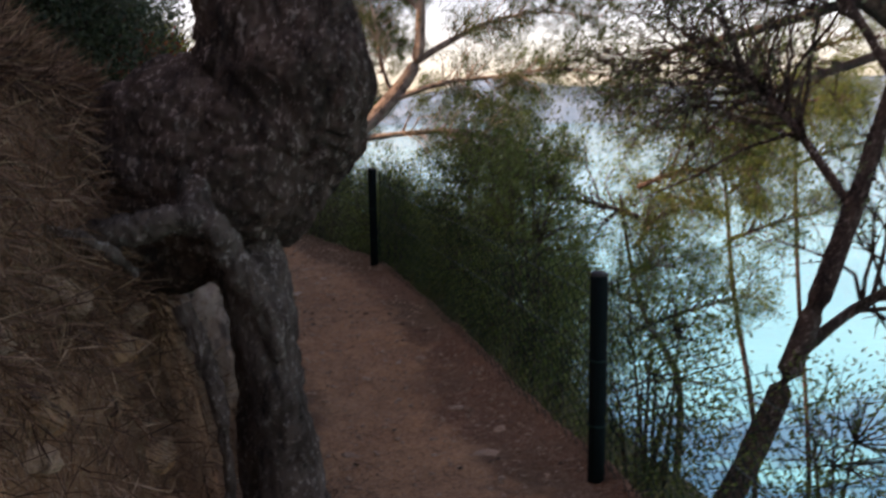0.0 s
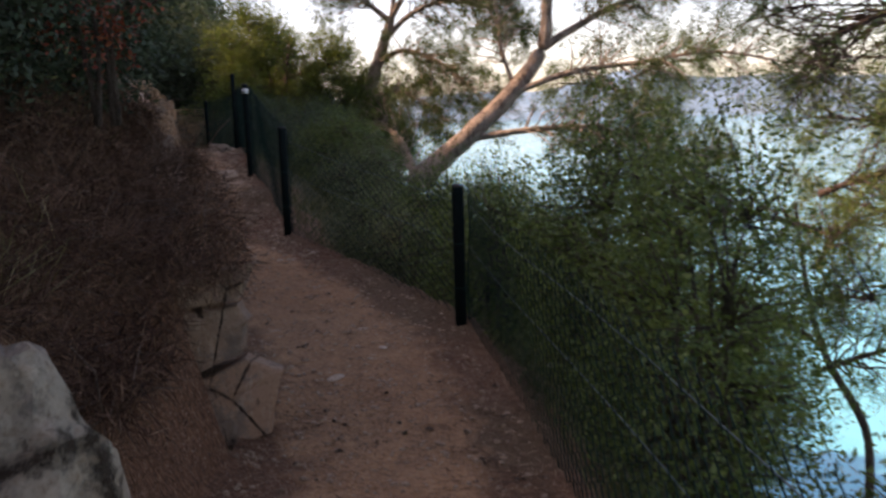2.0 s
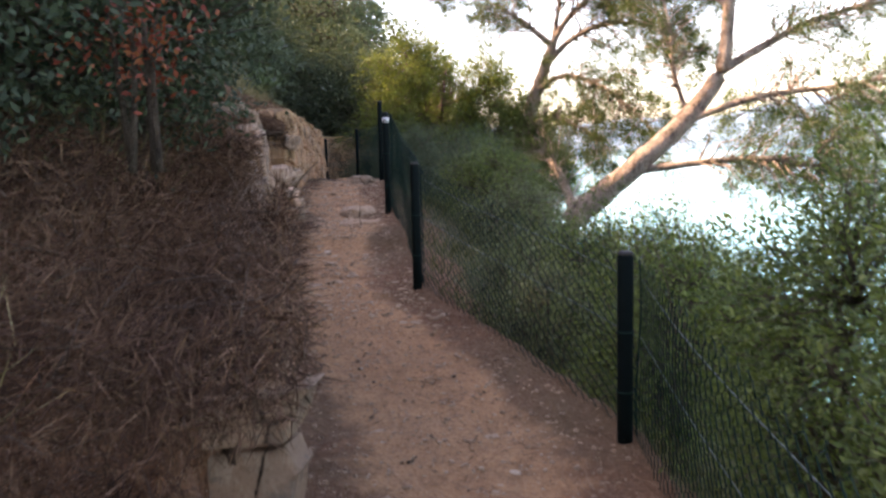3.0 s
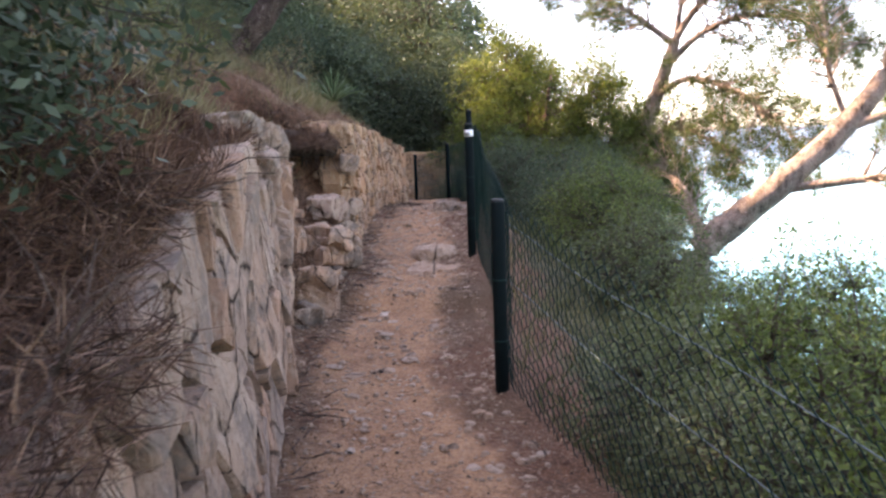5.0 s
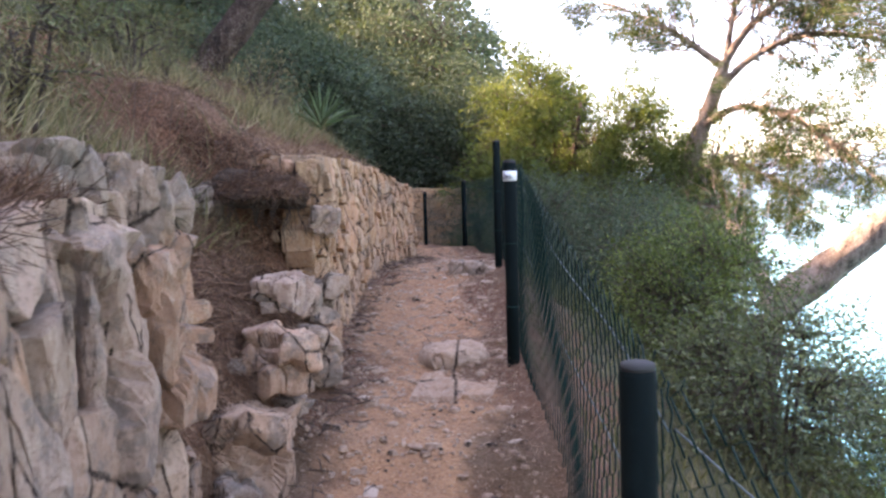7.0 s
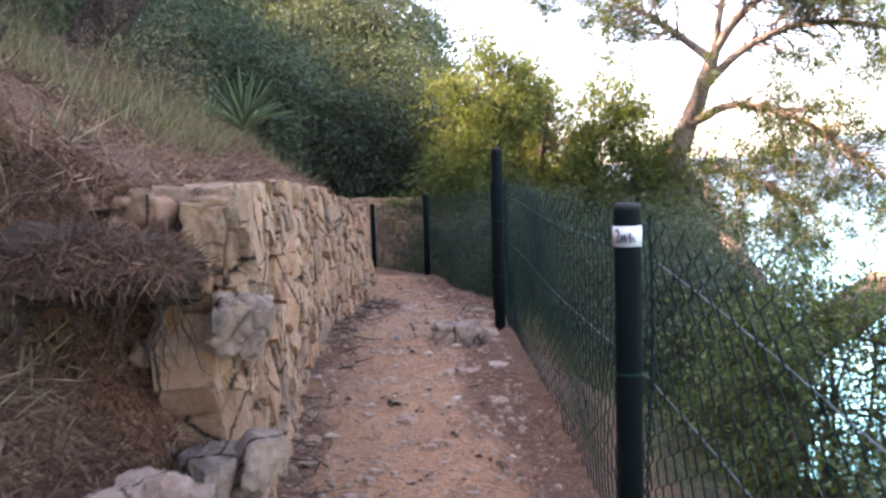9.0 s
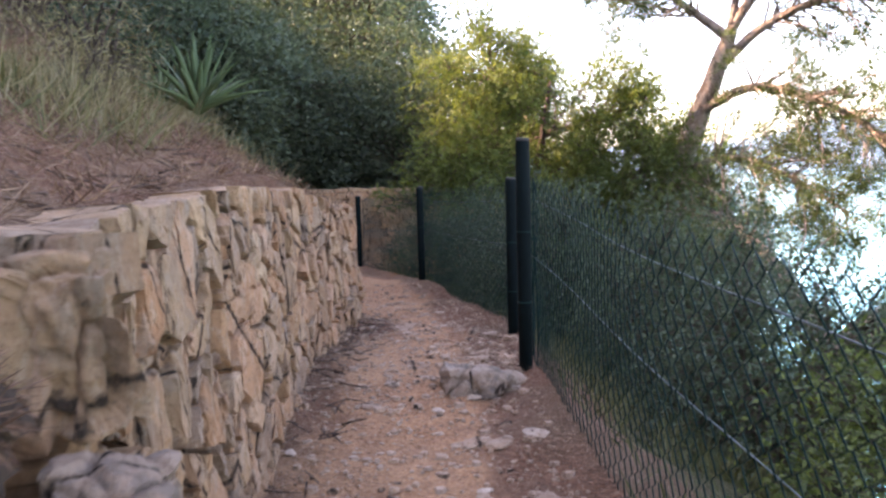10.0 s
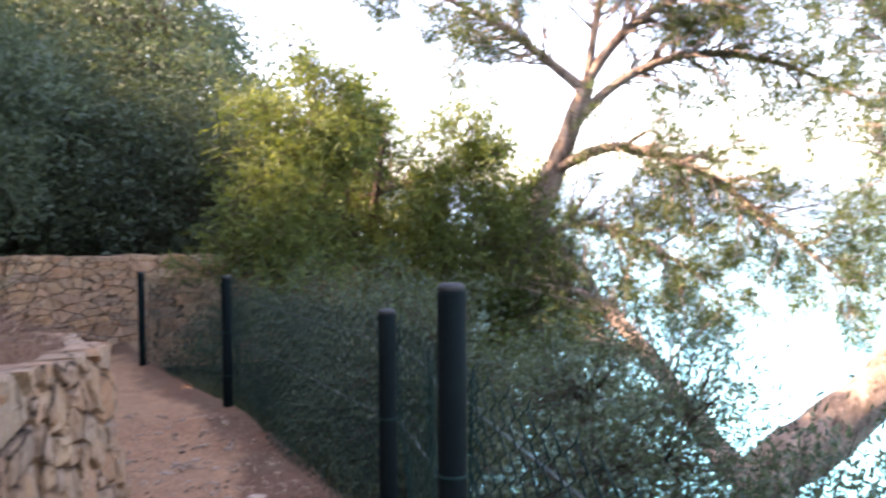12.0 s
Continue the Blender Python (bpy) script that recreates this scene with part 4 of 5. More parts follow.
# ---- shrubs along the fence ----
for _k, (_x, _y, _rx, _ry, _rz, _n, _s) in enumerate((
        (1.15, 4.5, 0.5, 0.7, 0.85, 7500, 61), (1.95, 3.7, 0.6, 0.7, 1.0, 6500, 60), (0.55, 5.7, 0.48, 0.75, 1.05, 16000, 62), (0.28, 6.9, 0.55, 0.7, 1.0, 19000, 63), (0.95, 6.8, 0.45, 0.7, 0.9, 4200, 64),
        (-0.5, 8.1, 0.5, 0.6, 0.72, 11000, 65), (0.5, 8.7, 0.65, 0.7, 0.9, 6000, 67), (-1.0, 9.7, 0.7, 0.7, 0.75, 11000, 68))):
    shrub("mastic_shrub", gz(_x, _y, -0.05), (_rx, _ry, _rz), _n, 0.036, 0.013, MASTIC, "leafy dark green mastic shrub growing behind the fence", _s, stems=11, group="fence shrubs")
for _k, (_x, _y, _r, _h, _n, _s, _m) in enumerate((
        (-1.35, 8.75, 0.38, 0.45, 4000, 71, OLIVE), (-1.8, 9.45, 0.38, 0.48, 4000, 72, OLIVE), (-1.7, 10.9, 0.7, 0.65, 9000, 73, MASTIC), (-0.2, 11.4, 1.0, 0.9, 11000, 74, MASTIC),
        (-2.6, 12.7, 0.7, 0.6, 9000, 75, OLIVE), (-3.3, 13.9, 0.7, 0.72, 11000, 76, MASTIC), (-1.2, 13.4, 1.0, 1.0, 11000, 77, MASTIC), (-3.9, 15.4, 0.85, 0.78, 15000, 78, MASTIC),
        (-4.6, 16.7, 0.85, 0.95, 15000, 79, MASTIC), (-2.5, 16.2, 0.9, 0.75, 13000, 80, MASTIC), (-5.9, 17.7, 0.7, 0.82, 16000, 81, MASTIC), (-6.7, 19.1, 0.8, 0.88, 16000, 82, MASTIC),
        (-5.0, 18.6, 1.0, 1.15, 15000, 83, MASTIC), (-8.0, 20.6, 0.8, 0.85, 13000, 84, MASTIC), (-5.4, 21.5, 1.2, 1.45, 14000, 85, PINE), (0.6, 14.6, 1.2, 1.35, 11000, 86, OLIVE), (1.2, 10.4, 1.0, 0.9, 9000, 87, MASTIC),
        (-3.9, 17.4, 0.8, 0.6, 13000, 88, MASTIC), (-4.6, 20.4, 0.9, 1.0, 11000, 89, MASTIC), (1.8, 12.6, 1.3, 1.5, 11000, 90, OLIVE), (0.2, 16.2, 1.3, 1.65, 13000, 94, MASTIC), (-4.6, 18.5, 0.9, 1.05, 14000, 98, MASTIC), (-3.95, 18.2, 0.7, 0.85, 11000, 99, MASTIC), (-1.5, 17.0, 1.0, 1.05, 11000, 95, MASTIC), (2.6, 15.5, 1.5, 1.8, 13000, 96, MASTIC), (-1.3, 11.9, 0.7, 0.7, 7000, 97, OLIVE))):
    shrub("slope_shrub", gz(_x, _y, -0.05), (_r, _r, _h), int(_n * 1.5), 0.036 if _r > 0.5 else 0.03, 0.013 if _r > 0.5 else 0.009, _m if _y < 14.5 or _r > 1.1 else PINE_DARK, "low green shrub on the slope below the fence", _s, stems=9, group="slope shrubs")

_rng = np.random.default_rng(500)
_models = [o for o in scene.objects if o.name.startswith("slope_shrub") and not o.parent]
for _k in range(36):
    _y = _rng.uniform(9.5, 34)
    _x = float(np.interp(_y, FENCE_Y, FENCE_X)) + _rng.uniform(2.8, 9.0)
    if (-5.5 < _x < 0 and 15.5 < _y < 21.5) or (_x > 0.1 + 0.2 * (_y - 2.3) and _y < 17):
        continue
    _s = _rng.uniform(0.6, 1.0)
    copy_thing(_models[_rng.integers(2, 12)], pose(*gz(_x, _y, -0.08), 0, 0, _rng.uniform(0, 360)) @ Matrix.Scale(_s, 4))

# the slender tree at the start
shrub("slender_olive_tree", gz(1.7, 4.3, -0.1), (0.2, 0.2, 0.3), 600, 0.05, 0.014, OLIVE, "low sprouts at a tree foot", 91, stems=3)
pine("slender_tree", (1.5, 4.25, -0.8), ((1.3, 4.2, -0.9), (1.7, 4.32, -0.2), (2.0, 4.4, 0.5), (2.25, 4.45, 1.2), (2.45, 4.5, 1.9)), (0.075, 0.07, 0.06, 0.05, 0.03),
     [(((1.95, 4.4, 0.3), (2.3, 4.45, 0.55), (2.7, 4.4, 0.75), (3.1, 4.3, 0.8)), 0.035), (((2.2, 4.45, 1.1), (2.0, 4.7, 1.5), (1.8, 4.9, 1.8), (1.65, 5.1, 1.9)), 0.03), (((2.4, 4.5, 1.7), (2.7, 4.4, 2.1), (3.0, 4.3, 2.3)), 0.03), (((2.4, 4.5, 1.8), (2.2, 4.8, 2.3), (2.0, 5.2, 2.5)), 0.03)],
     7000, 92, "slender leaning tree with small grey-green leaves", BARK_DARK, OLIVE, leaf=0.045, width=0.016, bare=0.3, twigs=5, spread=0.25)

# ---- plants on the bank ----
for _k, (_x, _y, _dz, _r, _h, _n) in enumerate(((-2.75, 6.5, 0.05, 0.75, 0.62, 17000), (-2.45, 5.4, 0.1, 0.65, 0.62, 14000), (-3.7, 7.3, 0.1, 0.8, 0.6, 13000), (-3.3, 5.0, 0.1, 0.9, 0.9, 14000), (-2.7, 4.1, 0.1, 0.8, 0.8, 12000))):
    shrub("bank_shrub", gz(_x, _y, _dz), (_r, _r, _h), _n, 0.042, 0.018, BANK_LEAF, "dark evergreen shrub overhanging the bank", 101 + _k, stems=9, group="bank shrubs", open_crown=0.3)
shrub("reddened_shrub", gz(-2.0, 5.75, 0.62), (0.24, 0.24, 0.2), 420, 0.032, 0.016, RED_LEAF, "small shrub with reddened leaves on the bank", 144, stems=4)
for _k, (_x, _y, _r, _n, _s, _m) in enumerate(((-2.0, 1.0, 0.8, 5000, 105, PINE), (-6.2, 9.8, 0.9, 5000, 106, OLIVE), (-8.0, 11.4, 1.1, 7000, 107, OLIVE), (-7.4, 8.4, 1.2, 8000, 108, PINE_DARK), (-9.5, 13.4, 1.2, 8000, 109, PINE_DARK), (-7.9, 16.35, 0.4, 3200, 110, MASTIC), (-10.5, 16.8, 1.3, 9000, 111, PINE_DARK), (-12.5, 18.0, 1.7, 10000, 112, PINE_DARK), (-5.2, 5.4, 1.5, 9000, 113, PINE_DARK), (-6.2, 3.0, 1.6, 9000, 114, PINE_DARK), (-14.5, 15.0, 2.0, 10000, 115, PINE_DARK), (-11.5, 9.5, 2.0, 10000, 116, PINE_DARK))):
    shrub("hillside_shrub", gz(_x, _y, -0.05), (_r, _r, _r * 0.85), _n, 0.055, 0.02, _m, "shrub growing on the needle-covered hillside", _s, group="hillside shrubs")
for _k in range(3):
    shrub("dry_scrub", gz(-6.4 - 0.9 * _k, 10.2 + 1.7 * _k, -0.03), (0.45, 0.45, 0.32), 1500, 0.05, 0.006, (STRAW, OLIVE, GRASS)[_k], "thin half-dry scrub on the hillside", 120 + _k, stems=14, group="dry scrub")
_rng = np.random.default_rng(501)
_models = [o for o in scene.objects if o.name.startswith("dry_scrub") and not o.parent]
for _k in range(46):
    _y = _rng.uniform(5, 18)
    _x = float(np.interp(_y, LEFT_Y, LEFT_X)) - _rng.uniform(0.7, 5.0)
    copy_thing(_models[_rng.integers(3)], pose(*gz(_x, _y, -0.03), 0, 0, _rng.uniform(0, 360)) @ Matrix.Scale(_rng.uniform(0.6, 1.4), 4))
pine("hillside_pine", gz(-9.2, 15.0), (gz(-9.4, 14.9, -0.3), (-9.0, 15.1, 3.5), (-8.3, 15.4, 4.4), (-7.5, 15.9, 5.6), (-7.2, 16.2, 7.5)), (0.20, 0.19, 0.17, 0.14, 0.07),
     [(((-7.6, 15.9, 5.5), (-7.0, 16.8, 6.0), (-6.4, 17.8, 6.4)), 0.06), (((-7.3, 16.1, 6.8), (-8.2, 16.6, 7.4), (-9.2, 17.2, 7.6)), 0.06), (((-7.2, 16.2, 7.2), (-6.6, 15.6, 7.6), (-6.0, 15.0, 7.8)), 0.05)],
     9000, 15, "leaning pine with dark furrowed bark on the hillside", BARK_DARK, PINE, twigs=4)


def agave(at, n, size, seed):
    rng = np.random.default_rng(seed)
    th = empty("agave", at)
    for i in range(n):
        a, e = i * 2.399, radians(25 + 55 * i / n)
        ln = size * rng.uniform(0.8, 1.1)
        v, f = [], []
        for k in range(7):
            s = k / 6
            out, up = ln * (s * math.cos(e)), ln * (s * math.sin(e) - 0.28 * s * s * math.cos(e))
            w = 0.06 * size * (1 - s) ** 0.6 * (0.65 + 1.3 * s * (1 - s)) + 0.002
            for q, dz in ((-w, 0.35 * w), (0, 0), (w, 0.35 * w), (0, -0.03 * (1 - s))):
                v.append((out * math.cos(a) - q * math.sin(a), out * math.sin(a) + q * math.cos(a), up + dz))
        for k in range(6):
            for q in range(4):
                p, r = 4 * k + q, 4 * k + (q + 1) % 4
                f.append((p, r, r + 4, p + 4))
        put("leaf", mesh_of("leaf", v, f, True), AGAVE, th)
    return tagged(th, "grey-green agave rosette with pointed leaves", "agave")


agave(gz(-7.15, 14.68, 0.2), 38, 0.5, 1)
agave(gz(-7.7, 15.0, 0.05), 16, 0.36, 2)
agave(gz(-3.0, 14.5, 0.02), 18, 0.6, 3)

# ---- boulders in the gap between the walls ----
for _k, (_at, _sz, _tn, _m) in enumerate((
        ((-4.36, 10.28, 0.86), (0.40, 0.52, 0.34), 30, STONE_SLAB), ((-4.46, 10.60, 1.12), (0.30, 0.36, 0.30), 70, STONE_SLAB), ((-4.60, 10.86, 1.40), (0.24, 0.28, 0.20), 10, STONE_SLAB),
        ((-4.66, 11.10, 1.05), (0.26, 0.30, 0.28), 40, STONE_ROCK), ((-4.50, 10.70, 0.84), (0.24, 0.26, 0.24), 95, STONE_ROCK), ((-4.22, 9.95, 0.70), (0.26, 0.28, 0.22), 55, STONE_ROCK),
        ((-4.98, 11.52, 1.66), (0.26, 0.30, 0.24), 15, STONE_WARM), ((-4.84, 11.42, 1.30), (0.24, 0.26, 0.24), 60, STONE_ROCK), ((-4.86, 11.44, 1.05), (0.26, 0.28, 0.24), 100, STONE_WARM),
        ((-5.10, 11.52, 1.98), (0.32, 0.34, 0.28), 80, STONE_SLAB), ((-5.25, 11.0, 1.85), (0.2, 0.24, 0.2), 33, STONE_ROCK))):
    crag("boulder", _at, _sz, _tn, 200 + _k, _m, "weathered pale boulder set in the eroded bank", "rock", "bank boulders", (4 * (_k % 3) - 4, 5 - 3 * (_k % 4)), (5.0, 5.0, 6.0), 0.05, 0.02)
for _k, (_at, _sz, _tn, _st) in enumerate((
        ((-4.10, 9.46, 1.50), (0.46, 0.62, 0.52), 32, 0.09), ((-4.18, 9.50, 1.84), (0.42, 0.50, 0.30), 38, 0.08), ((-3.78, 8.98, 1.30), (0.34, 0.36, 1.05), 34, 0.09), ((-3.98, 9.36, 1.02), (0.20, 0.34, 0.46), 36, 0.05),
        ((-4.28, 9.70, 0.80), (0.34, 0.34, 0.40), 10, 0.06), ((-5.2, 9.3, 2.45), (0.5, 0.4, 0.3), 20, 0.06), ((-4.02, 9.08, 1.90), (0.40, 0.34, 0.26), 25, 0.07))):
    crag("outcrop", _at, _sz, _tn, 240 + _k, STONE_SLAB, "fissured pale rock outcrop at the end of the wall", "rock", "outcrop rocks", (0, 0), (8.0, 8.0, 3.4), _st, 0.04)
# rock and soil that overhang the hollow beside the rubble wall
crag("overhang_rock", (-4.77, 11.42, 1.74), (0.15, 0.20, 0.15), 40, 251, STONE_SLAB, "pale chipped rock jutting over a hollow in the bank", "rock", "", (0, 12), (11.0, 11.0, 11.0), 0.035, 0.015)
crag("corner_rock", (-4.90, 11.52, 1.97), (0.18, 0.18, 0.24), 30, 252, STONE_WARM, "angular pale rock capping the start of the wall", "rock", "", (6, 0), (9.0, 9.0, 6.0), 0.035, 0.015)


def soil_ledge(at, size, turn, seed):
    """A clod of needle-covered earth that overhangs a hollow, with bare rootlets under its edge."""
    rng = np.random.default_rng(seed)
    th = empty("soil_ledge", at)
    clod = put("clod", rock_mesh(rng, size, seed, 0.4), JOINT, th)
    clod.matrix_basis = pose(0, 0, 0, 0, 8, turn)
    for _ in range(38):
        t = Tubes()
        a = rng.uniform(-1.9, 1.0)
        p = Vector((0.40 * size[0] * math.cos(a), 0.40 * size[1] * math.sin(a), -0.12 * size[2]))
        pts = [p]
        for _k in range(5):
            pts.append(pts[-1] + Vector((rng.uniform(-0.03, 0.035), rng.uniform(-0.035, 0.03), -rng.uniform(0.02, 0.06))))
        t.add(pts, [0.0028, 0.0026, 0.0022, 0.0018, 0.0014, 0.001], 4)
        put("rootlet", t.mesh("rootlet"), TWIG, th)
    d = unit(rng.normal(size=(4200, 3)))
    d[:, 2] = np.abs(d[:, 2]) * 0.9 - 0.15
    C = d * np.array(size) * 0.5
    A = np.zeros_like(C)
    A[:, 0], A[:, 2] = 0.3, -0.35
    put("needle_mat", quads_of("needle_mat", leaf_quads(rng, C, 0.075, 0.0032, A, 1.0)), DRY_DARK, th, "matted dry needles over the clod")
    return tagged(th, "needle-covered earth ledge overhanging a dark hollow", "bank")


soil_ledge((-5.04, 11.18, 1.92), (0.56, 0.46, 0.24), 25, 253)
_rs = np.random.default_rng(78)
for _k in range(14):
    _y = _rs.uniform(9.75, 11.4)
    _x = float(np.interp(_y, LEFT_Y, LEFT_X)) - _rs.uniform(0.02, 0.22)
    _q = _rs.uniform(0.06, 0.15)
    rock("bank_cobble", gz(_x, _y, -0.02), (_q, _q * 1.2, _q * 0.8), 50 * _k, 260 + _k, STONE_ROCK, "small weathered stone set in the eroded bank", "stone", "bank cobbles")
crag("step_rock", (-3.98, 11.42, 0.83), (0.46, 0.52, 0.20), 20, 221, STONE_PATH, "flat worn rock forming a step in the path", "rock", "", (0, 0), (2.0, 2.0, 3.0), 0.03, 0.0)
crag("step_rock", (-4.22, 11.85, 0.94), (0.34, 0.30, 0.12), 50, 226, STONE_PATH, "flat worn rock forming a step in the path", "rock", "", (0, 0), (2.5, 2.5, 3.0), 0.03, 0.0)
crag("ledge_rock", (-5.24, 14.28, 1.18), (0.46, 0.30, 0.18), 25, 222, STONE_ROCK, "dark ledge of rock beside the fence foot", "rock", "", (0, 6), (6.0, 6.0, 7.0), 0.05, 0.03)
rock("flat_stone", (-6.08, 14.76, 1.12), (0.34, 0.16, 0.09), 60, 223, STONE_PATH, "flat stone bedded in the path", "rock")
rock("flat_stone", (-6.35, 15.75, 1.10), (0.42, 0.22, 0.10), 120, 224, STONE_PATH, "flat stone bedded in the path", "rock")
rock("pale_boulder", (-1.10, 3.68, 0.55), (0.55, 0.65, 1.25), 15, 225, STONE_LICHEN, "pale lichen-spotted boulder under the leaning pine", "rock")
_rs = np.random.default_rng(77)
for _k in range(44):
    _y = _rs.uniform(1.4, 2.3)
    _z = _rs.uniform(0.25, 1.25)
    _xl = float(np.interp(_y, LEFT_Y, LEFT_X))
    _at = (_xl - 0.30 * max(0.0, (_z - 0.1) / 1.6) ** 1.33 - 0.01, _y, _z)
    _q = _rs.uniform(0.05, 0.13)
    _sz = (_q, _q * 1.3, _q * 0.8)
    rock("bank_stone", _at, _sz, 40 * _k, 230 + _k, STONE_WARM, "orange-brown stone bedded in the eroded bank", "stone", "bank stones")

# ---- litter and grass ----


def strewn(name, n, xr, yr, keep, length, width, material, label, category, seed, lift=0.006, flat=0.18, up=0.0):
    rng = np.random.default_rng(seed)
    C = []
    while len(C) < n:
        x, y = rng.uniform(*xr), rng.uniform(*yr)
        x += float(np.interp(y, FENCE_Y, FENCE_X))
        xl, xf = float(np.interp(y, LEFT_Y, LEFT_X)), float(np.interp(y, FENCE_Y, FENCE_X))
        if rng.uniform() < keep(x, y, xl, xf):
            C.append((x, y, ground_z(x, y) + lift))
    C = np.array(C)
    A = np.zeros_like(C)
    A[:, 2] = up
    v = leaf_quads(rng, C, length, width, A, 1.0)
    if flat < 1:
        v[:, :, 2] = C[:, None, 2] + (v[:, :, 2] - C[:, None, 2]) * flat
    ob = put(name, quads_of(name, v), material)
    return tagged(ob, label, category, kind="stuff")


def on_path(x, y, xl, xf):
    if x < xl - 0.02 or x > xf + 0.3:
        return 0
    e = min(x - xl, xf - x)
    n = 0.5 + 0.8 * noise.noise((x * 1.3, y * 1.3, 5))
    start = float(np.interp(y, (5, 10), (1.3, 0.22)))
    return max(start * n, 1.0 if e < 0.25 else 0.0) + 0.04


def on_bank(x, y, xl, xf):
    v = xl - x
    return 0 if v < 0.02 else (1.0 if v < 2.5 else 0.4)


def grassy(x, y, xl, xf):
    v = xl - x
    return 0 if v < 0.5 else max(0, min(1, 0.5 + 1.6 * noise.noise((x * 0.8, y * 0.8, 9)) - 0.1))


def below(x, y, xl, xf):
    return 0 if x < xf + 0.15 else max(0.1, 0.6 + noise.noise((x * 0.7, y * 0.7, 2)))


strewn("needle_litter", 70000, (-2.4, 0.4), (-1, 18), on_path, 0.085, 0.0045, DRY, "reddish dry pine needles strewn over the path", "pine needles", 301, 0.005, 0.12)
strewn("bank_litter", 120000, (-5.0, -0.9), (0, 17), on_bank, 0.11, 0.0038, DRY, "matted dry pine needles and twigs on the bank", "pine needles", 302, 0.012, 0.75)
strewn("bank_grass", 48000, (-7.5, -1.5), (3, 19), grassy, 0.26, 0.0045, STRAW, "dry straw-coloured grass on the bank", "grass", 303, -0.01, 1.0, 1.1)
strewn("bank_green_grass", 9000, (-8.0, -1.5), (6, 20), grassy, 0.22, 0.008, GRASS, "thin green grass tufts on the bank", "grass", 304, -0.01, 1.0, 1.2)
strewn("slope_grass", 26000, (0.1, 4.5), (2, 20), below, 0.22, 0.008, GRASS, "green and yellow grass on the slope", "grass", 305, -0.01, 1.0, 1.2)


def brush_heap():
    rng = np.random.default_rng(306)
    C = []
    while len(C) < 95000:
        y = rng.uniform(4.4, 9.2)
        # short of y 5.1 the dark brush stands in for shade in the recess
        v = rng.uniform(0.08, 1.5) if y < 5.1 else (rng.uniform(-0.07, 1.7) if y < 6.8 else rng.uniform(0.12, 1.1))
        xl = float(np.interp(y, LEFT_Y, LEFT_X))
        x = xl - v
        top = (0.24 * max(0.0, 1 - ((y - 6.0) / 1.9) ** 2) + 0.10 * float(np.interp(y, (6.6, 7.4, 8.8, 9.2), (0, 1, 1, 0)))) * (0.45 + 0.9 * noise.noise((x * 2, y * 2, 8)) + 0.4)
        if y > 7.2 and rng.uniform() > 0.25 + 1.6 * (0.5 + noise.noise((x * 2.6, y * 2.6, 4))):
            continue
        base = ground_z(x, y) if v > 0.25 else ground_z(xl - 0.27, y) + 0.01
        C.append((x, y, base + max(0.02, top) * rng.uniform() ** 1.5))
    C = np.array(C)
    A = np.zeros_like(C)
    A[:, 0], A[:, 2] = 0.25, -0.05
    ob = put("dry_brush", quads_of("dry_brush", leaf_quads(rng, C, 0.115, 0.0036, A, 1.0)), DRY_DARK)
    tagged(ob, "heap of dry brown pine brush draped over the bank, its near end darkening a shaded recess", "brush", kind="stuff")
    t = Tubes()
    for _ in range(900):
        p = Vector(C[rng.integers(len(C))])
        d = Vector(rng.normal(size=3))
        d.z = abs(d.z) * 0.4 - 0.1
        d.x = -abs(d.x) if rng.uniform() < 0.7 else d.x
        d = d.normalized() * rng.uniform(0.08, 0.32)
        t.add([p, p + d * 0.5 + Vector(rng.normal(size=3)) * 0.02, p + d], [0.0042, 0.0034, 0.0018], 4)
    tagged(put("dead_twigs", t.mesh("dead_twigs"), DEAD_WOOD), "thin dead twigs tangled in the dry brush", "twigs", kind="stuff")


brush_heap()


def bank_twigs():
    """Short fallen sticks that lie over the litter of the bank and along the foot of the walls."""
    rng = np.random.default_rng(331)
    t = Tubes()
    for _ in range(1500):
        y = rng.uniform(7.5, 17)
        v = rng.uniform(0.2, 2.6) if rng.uniform() < 0.8 else rng.uniform(-0.3, -0.03)
        x = float(np.interp(y, LEFT_Y, LEFT_X)) - v
        a, ln = rng.uniform(0, 6.28), rng.uniform(0.04, 0.2)
        pts = []
        for q in (0, 0.5, 1):
            px, py = x + ln * q * math.cos(a) + rng.uniform(-0.01, 0.01), y + ln * q * math.sin(a)
            pts.append((px, py, max(ground_z(px, py), ground_z(x, y)) + 0.012 + rng.uniform(0, 0.02)))
        t.add(pts, [0.004, 0.0033, 0.0016], 4)
    tagged(put("fallen_twigs", t.mesh("fallen_twigs"), DEAD_WOOD), "thin fallen twigs lying on the needle litter", "twigs", kind="stuff")


bank_twigs()


def hanging_growth(y0, y1, count, wide, material, seed):
    """Dry roots and grass that hang down the eroded bank."""
    rng = np.random.default_rng(seed)
    C = []
    while len(C) < count:
        y, v = rng.uniform(y0, y1), rng.uniform(0.0, wide)
        x = float(np.interp(y, LEFT_Y, LEFT_X)) - v
        z = ground_z(x, y)
        if rng.uniform() < (0.3 if z < 1.05 else 1.0) * (0.4 + 0.9 * max(0, noise.noise((x * 5, y * 5, z * 3)) + 0.35)):
            C.append((x + 0.02, y - 0.01, z + rng.uniform(0, 0.05)))
    C = np.array(C)
    A = np.zeros_like(C)
    A[:, 0], A[:, 1], A[:, 2] = 0.5, -0.3, -0.9
    ob = put("hanging_grass", quads_of("hanging_grass", leaf_quads(rng, C, 0.11, 0.0034, A, 1.7)), material)
    tagged(ob, "reddish dry grass and rootlets hanging down the bank", "dry grass", kind="stuff")


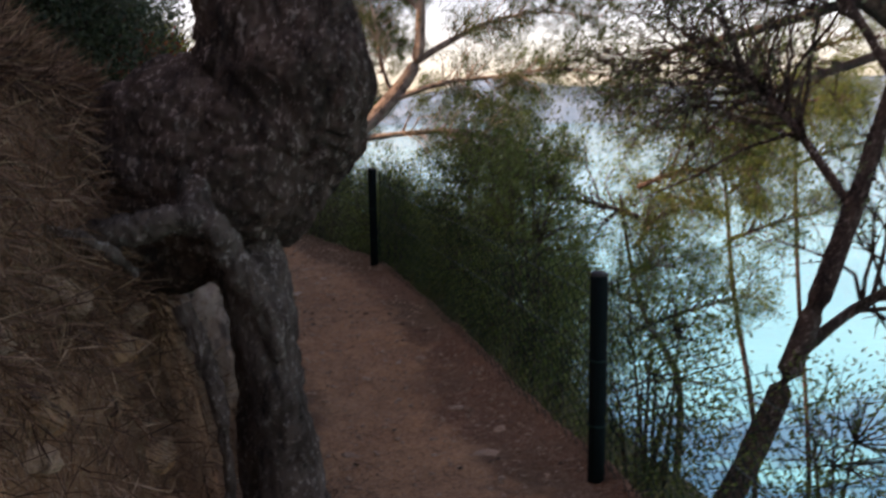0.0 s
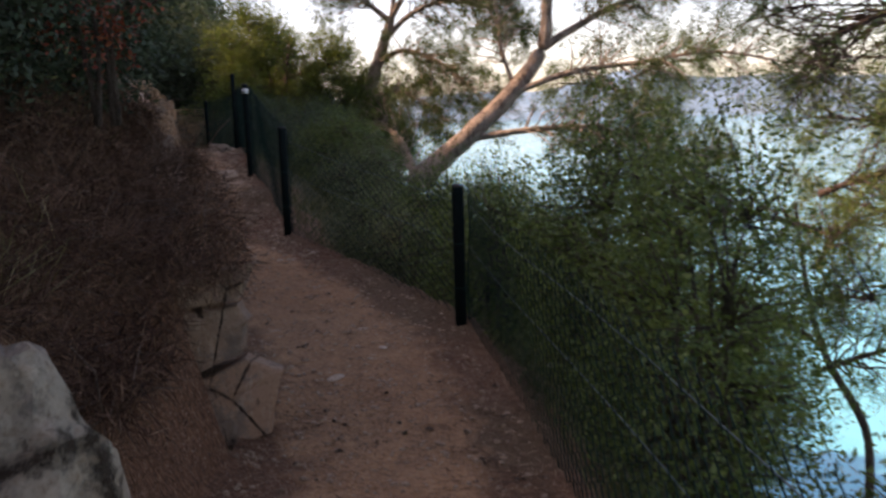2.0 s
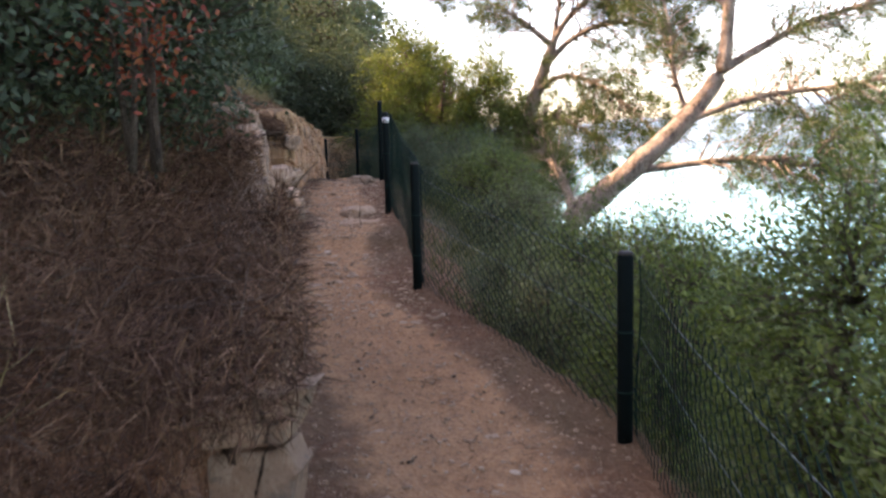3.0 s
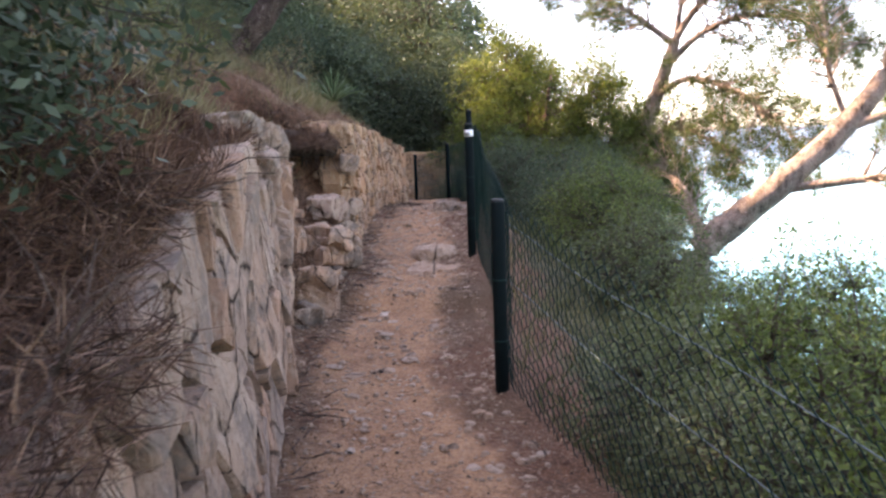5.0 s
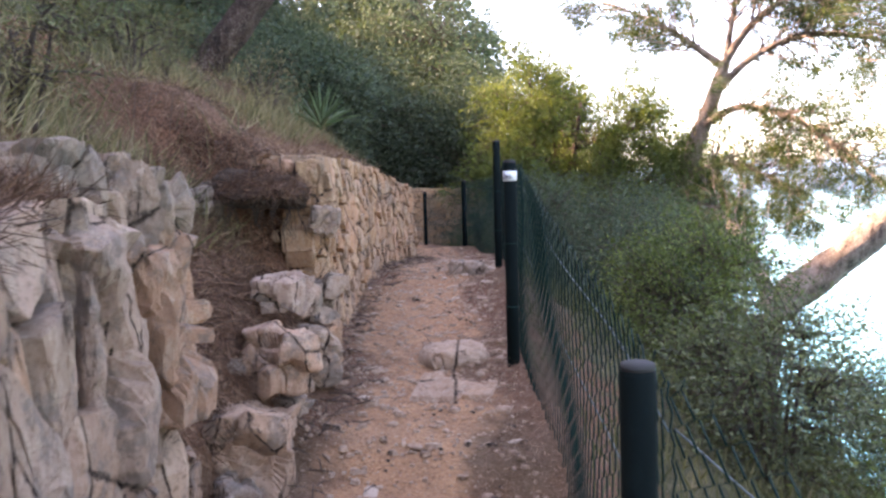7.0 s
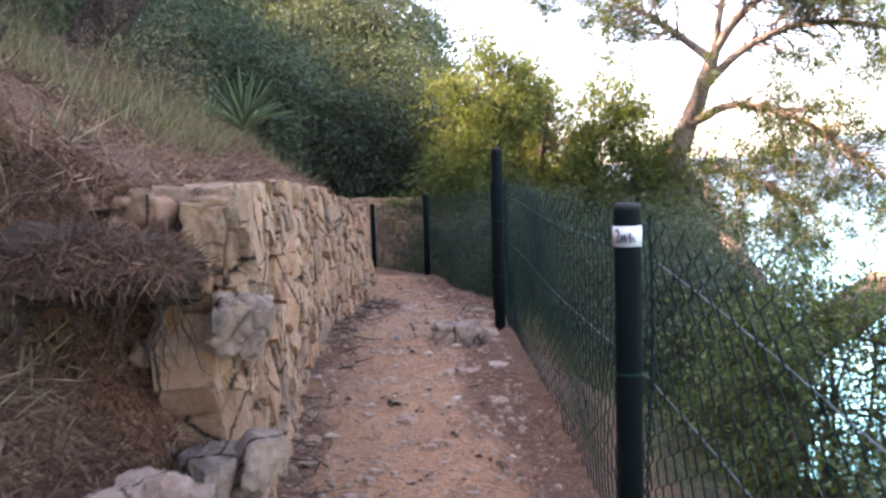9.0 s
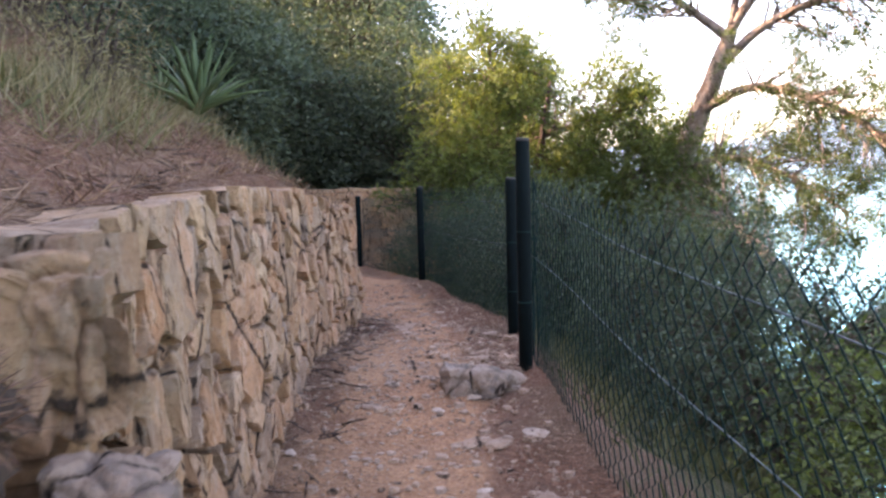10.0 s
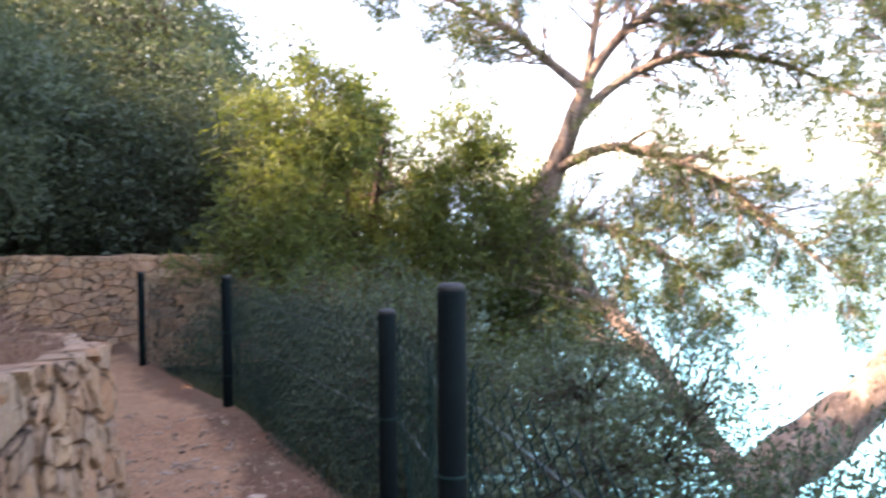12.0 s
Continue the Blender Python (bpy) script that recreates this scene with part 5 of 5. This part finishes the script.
hanging_growth(0.9, 2.75, 15000, 0.75, DRY_DARK, 307)
hanging_growth(0.9, 2.75, 15000, 0.75, DRY, 309)
hanging_growth(9.6, 11.45, 14000, 1.2, DRY, 308)
hanging_growth(9.6, 11.45, 14000, 1.0, DRY_DARK, 312)


def gravel():
    """Chips and grit bedded in the path, too many to count."""
    rng = np.random.default_rng(311)
    v, f = [], []
    for _ in range(9500):
        y = rng.uniform(0.5, 18)
        if rng.uniform() > float(np.interp(y, (3, 9), (0.3, 1.0))):
            continue
        xl, xf = float(np.interp(y, LEFT_Y, LEFT_X)), float(np.interp(y, FENCE_Y, FENCE_X))
        x = xl + (xf - xl) * rng.uniform(0.02, 1.0)
        z = ground_z(x, y)
        s = rng.uniform(0.005, 0.016) if y < 8.5 or rng.uniform() < 0.9 else rng.uniform(0.018, 0.03)
        n = 5
        a0 = rng.uniform(0, 6)
        k = len(v)
        ring = [(math.cos(a0 + i * 1.2566) * s * rng.uniform(0.6, 1.5), math.sin(a0 + i * 1.2566) * s * rng.uniform(0.6, 1.2)) for i in range(n)]
        for (dx, dy), q, dz in [(r, 1.0, -0.004) for r in ring] + [(r, 0.75, s * 0.5) for r in ring]:
            v.append((x + dx * q, y + dy * q, z + dz + rng.uniform(-0.1, 0.1) * s))
        f += [(k + i, k + (i + 1) % n, k + n + (i + 1) % n, k + n + i) for i in range(n)]
        f.append(tuple(k + n + i for i in range(n)))
    tagged(put("gravel", mesh_of("gravel", v, f), STONE_PATH), "small stone chips bedded in the path", "gravel", kind="stuff")


gravel()


def pebbles():
    rng = np.random.default_rng(310)
    kinds = [rock_mesh(np.random.default_rng(320 + k), (0.07 + 0.02 * k, 0.05 + 0.01 * k, 0.022), 320 + k, 0.2) for k in range(4)]
    for _ in range(330):
        y = rng.uniform(1, 17)
        xl, xf = float(np.interp(y, LEFT_Y, LEFT_X)), float(np.interp(y, FENCE_Y, FENCE_X))
        x = xl + (xf - xl) * rng.uniform(0.08, 0.95)
        if y < 8.5 and rng.uniform() < 0.85:
            continue
        ob = put("pebble", kinds[rng.integers(4)], STONE_PATH)
        s = rng.uniform(0.35, 1.25)
        ob.matrix_basis = pose(x, y, ground_z(x, y) + 0.002, rng.uniform(-6, 6), rng.uniform(-6, 6), rng.uniform(0, 360)) @ Matrix.Scale(s, 4)
        tagged(ob, "small pale stone lying on the trodden path", "stone", "path stones")


pebbles()

# ---- the stones of the walls ----
stone_wall("wall_slabs", [(-2.0, 5.12), (-1.30, 5.34), (-2.28, 7.0), (-3.18, 8.38), (-3.8, 9.25), (-4.02, 9.5), (-4.4, 9.55)],
           [(0, 0.15), (0.73, 0.18), (2.3, 0.33), (4.0, 0.45), (5.1, 0.58), (5.9, 0.6)], [(0, 0.98), (0.73, 0.98), (2.6, 1.48), (3.7, 1.68), (4.5, 1.86), (5.5, 1.92), (6.2, 1.88)],
           0.23, 1.9, STONE_SLAB, "rough retaining wall of tall pale split slabs", 401, 0.07, 0.016, 0.10)
stone_wall("wall_rubble", [(-5.4, 11.42), (-4.9, 11.5), (-5.58, 12.8), (-6.12, 14.0), (-6.42, 14.8), (-6.78, 15.85), (-7.15, 16.15), (-8.0, 16.3)],
           [(0, 0.95), (0.55, 0.88), (2.0, 1.0), (3.3, 1.1), (5.2, 1.08), (6.5, 1.05)], [(0, 2.1), (0.55, 2.12), (2.0, 2.17), (3.3, 2.13), (5.2, 1.97), (5.7, 1.95), (6.5, 1.9)],
           0.125, 1.2, STONE_WARM, "retaining wall of warm ochre rubble stones", 402, 0.055, 0.012, 0.05)
stone_wall("wall_far", [(-13.5, 19.6), (-10.6, 21.2), (-9.1, 22.0), (-7.6, 23.0), (-6.2, 23.6)],
           [(0, 0.7), (9, 0.6)], [(0, 2.0), (3.3, 2.0), (5, 1.98), (9, 1.6)],
           0.16, 0.5, STONE_WARM, "ochre stone terrace wall beyond the bend", 403, 0.04, 0.006)
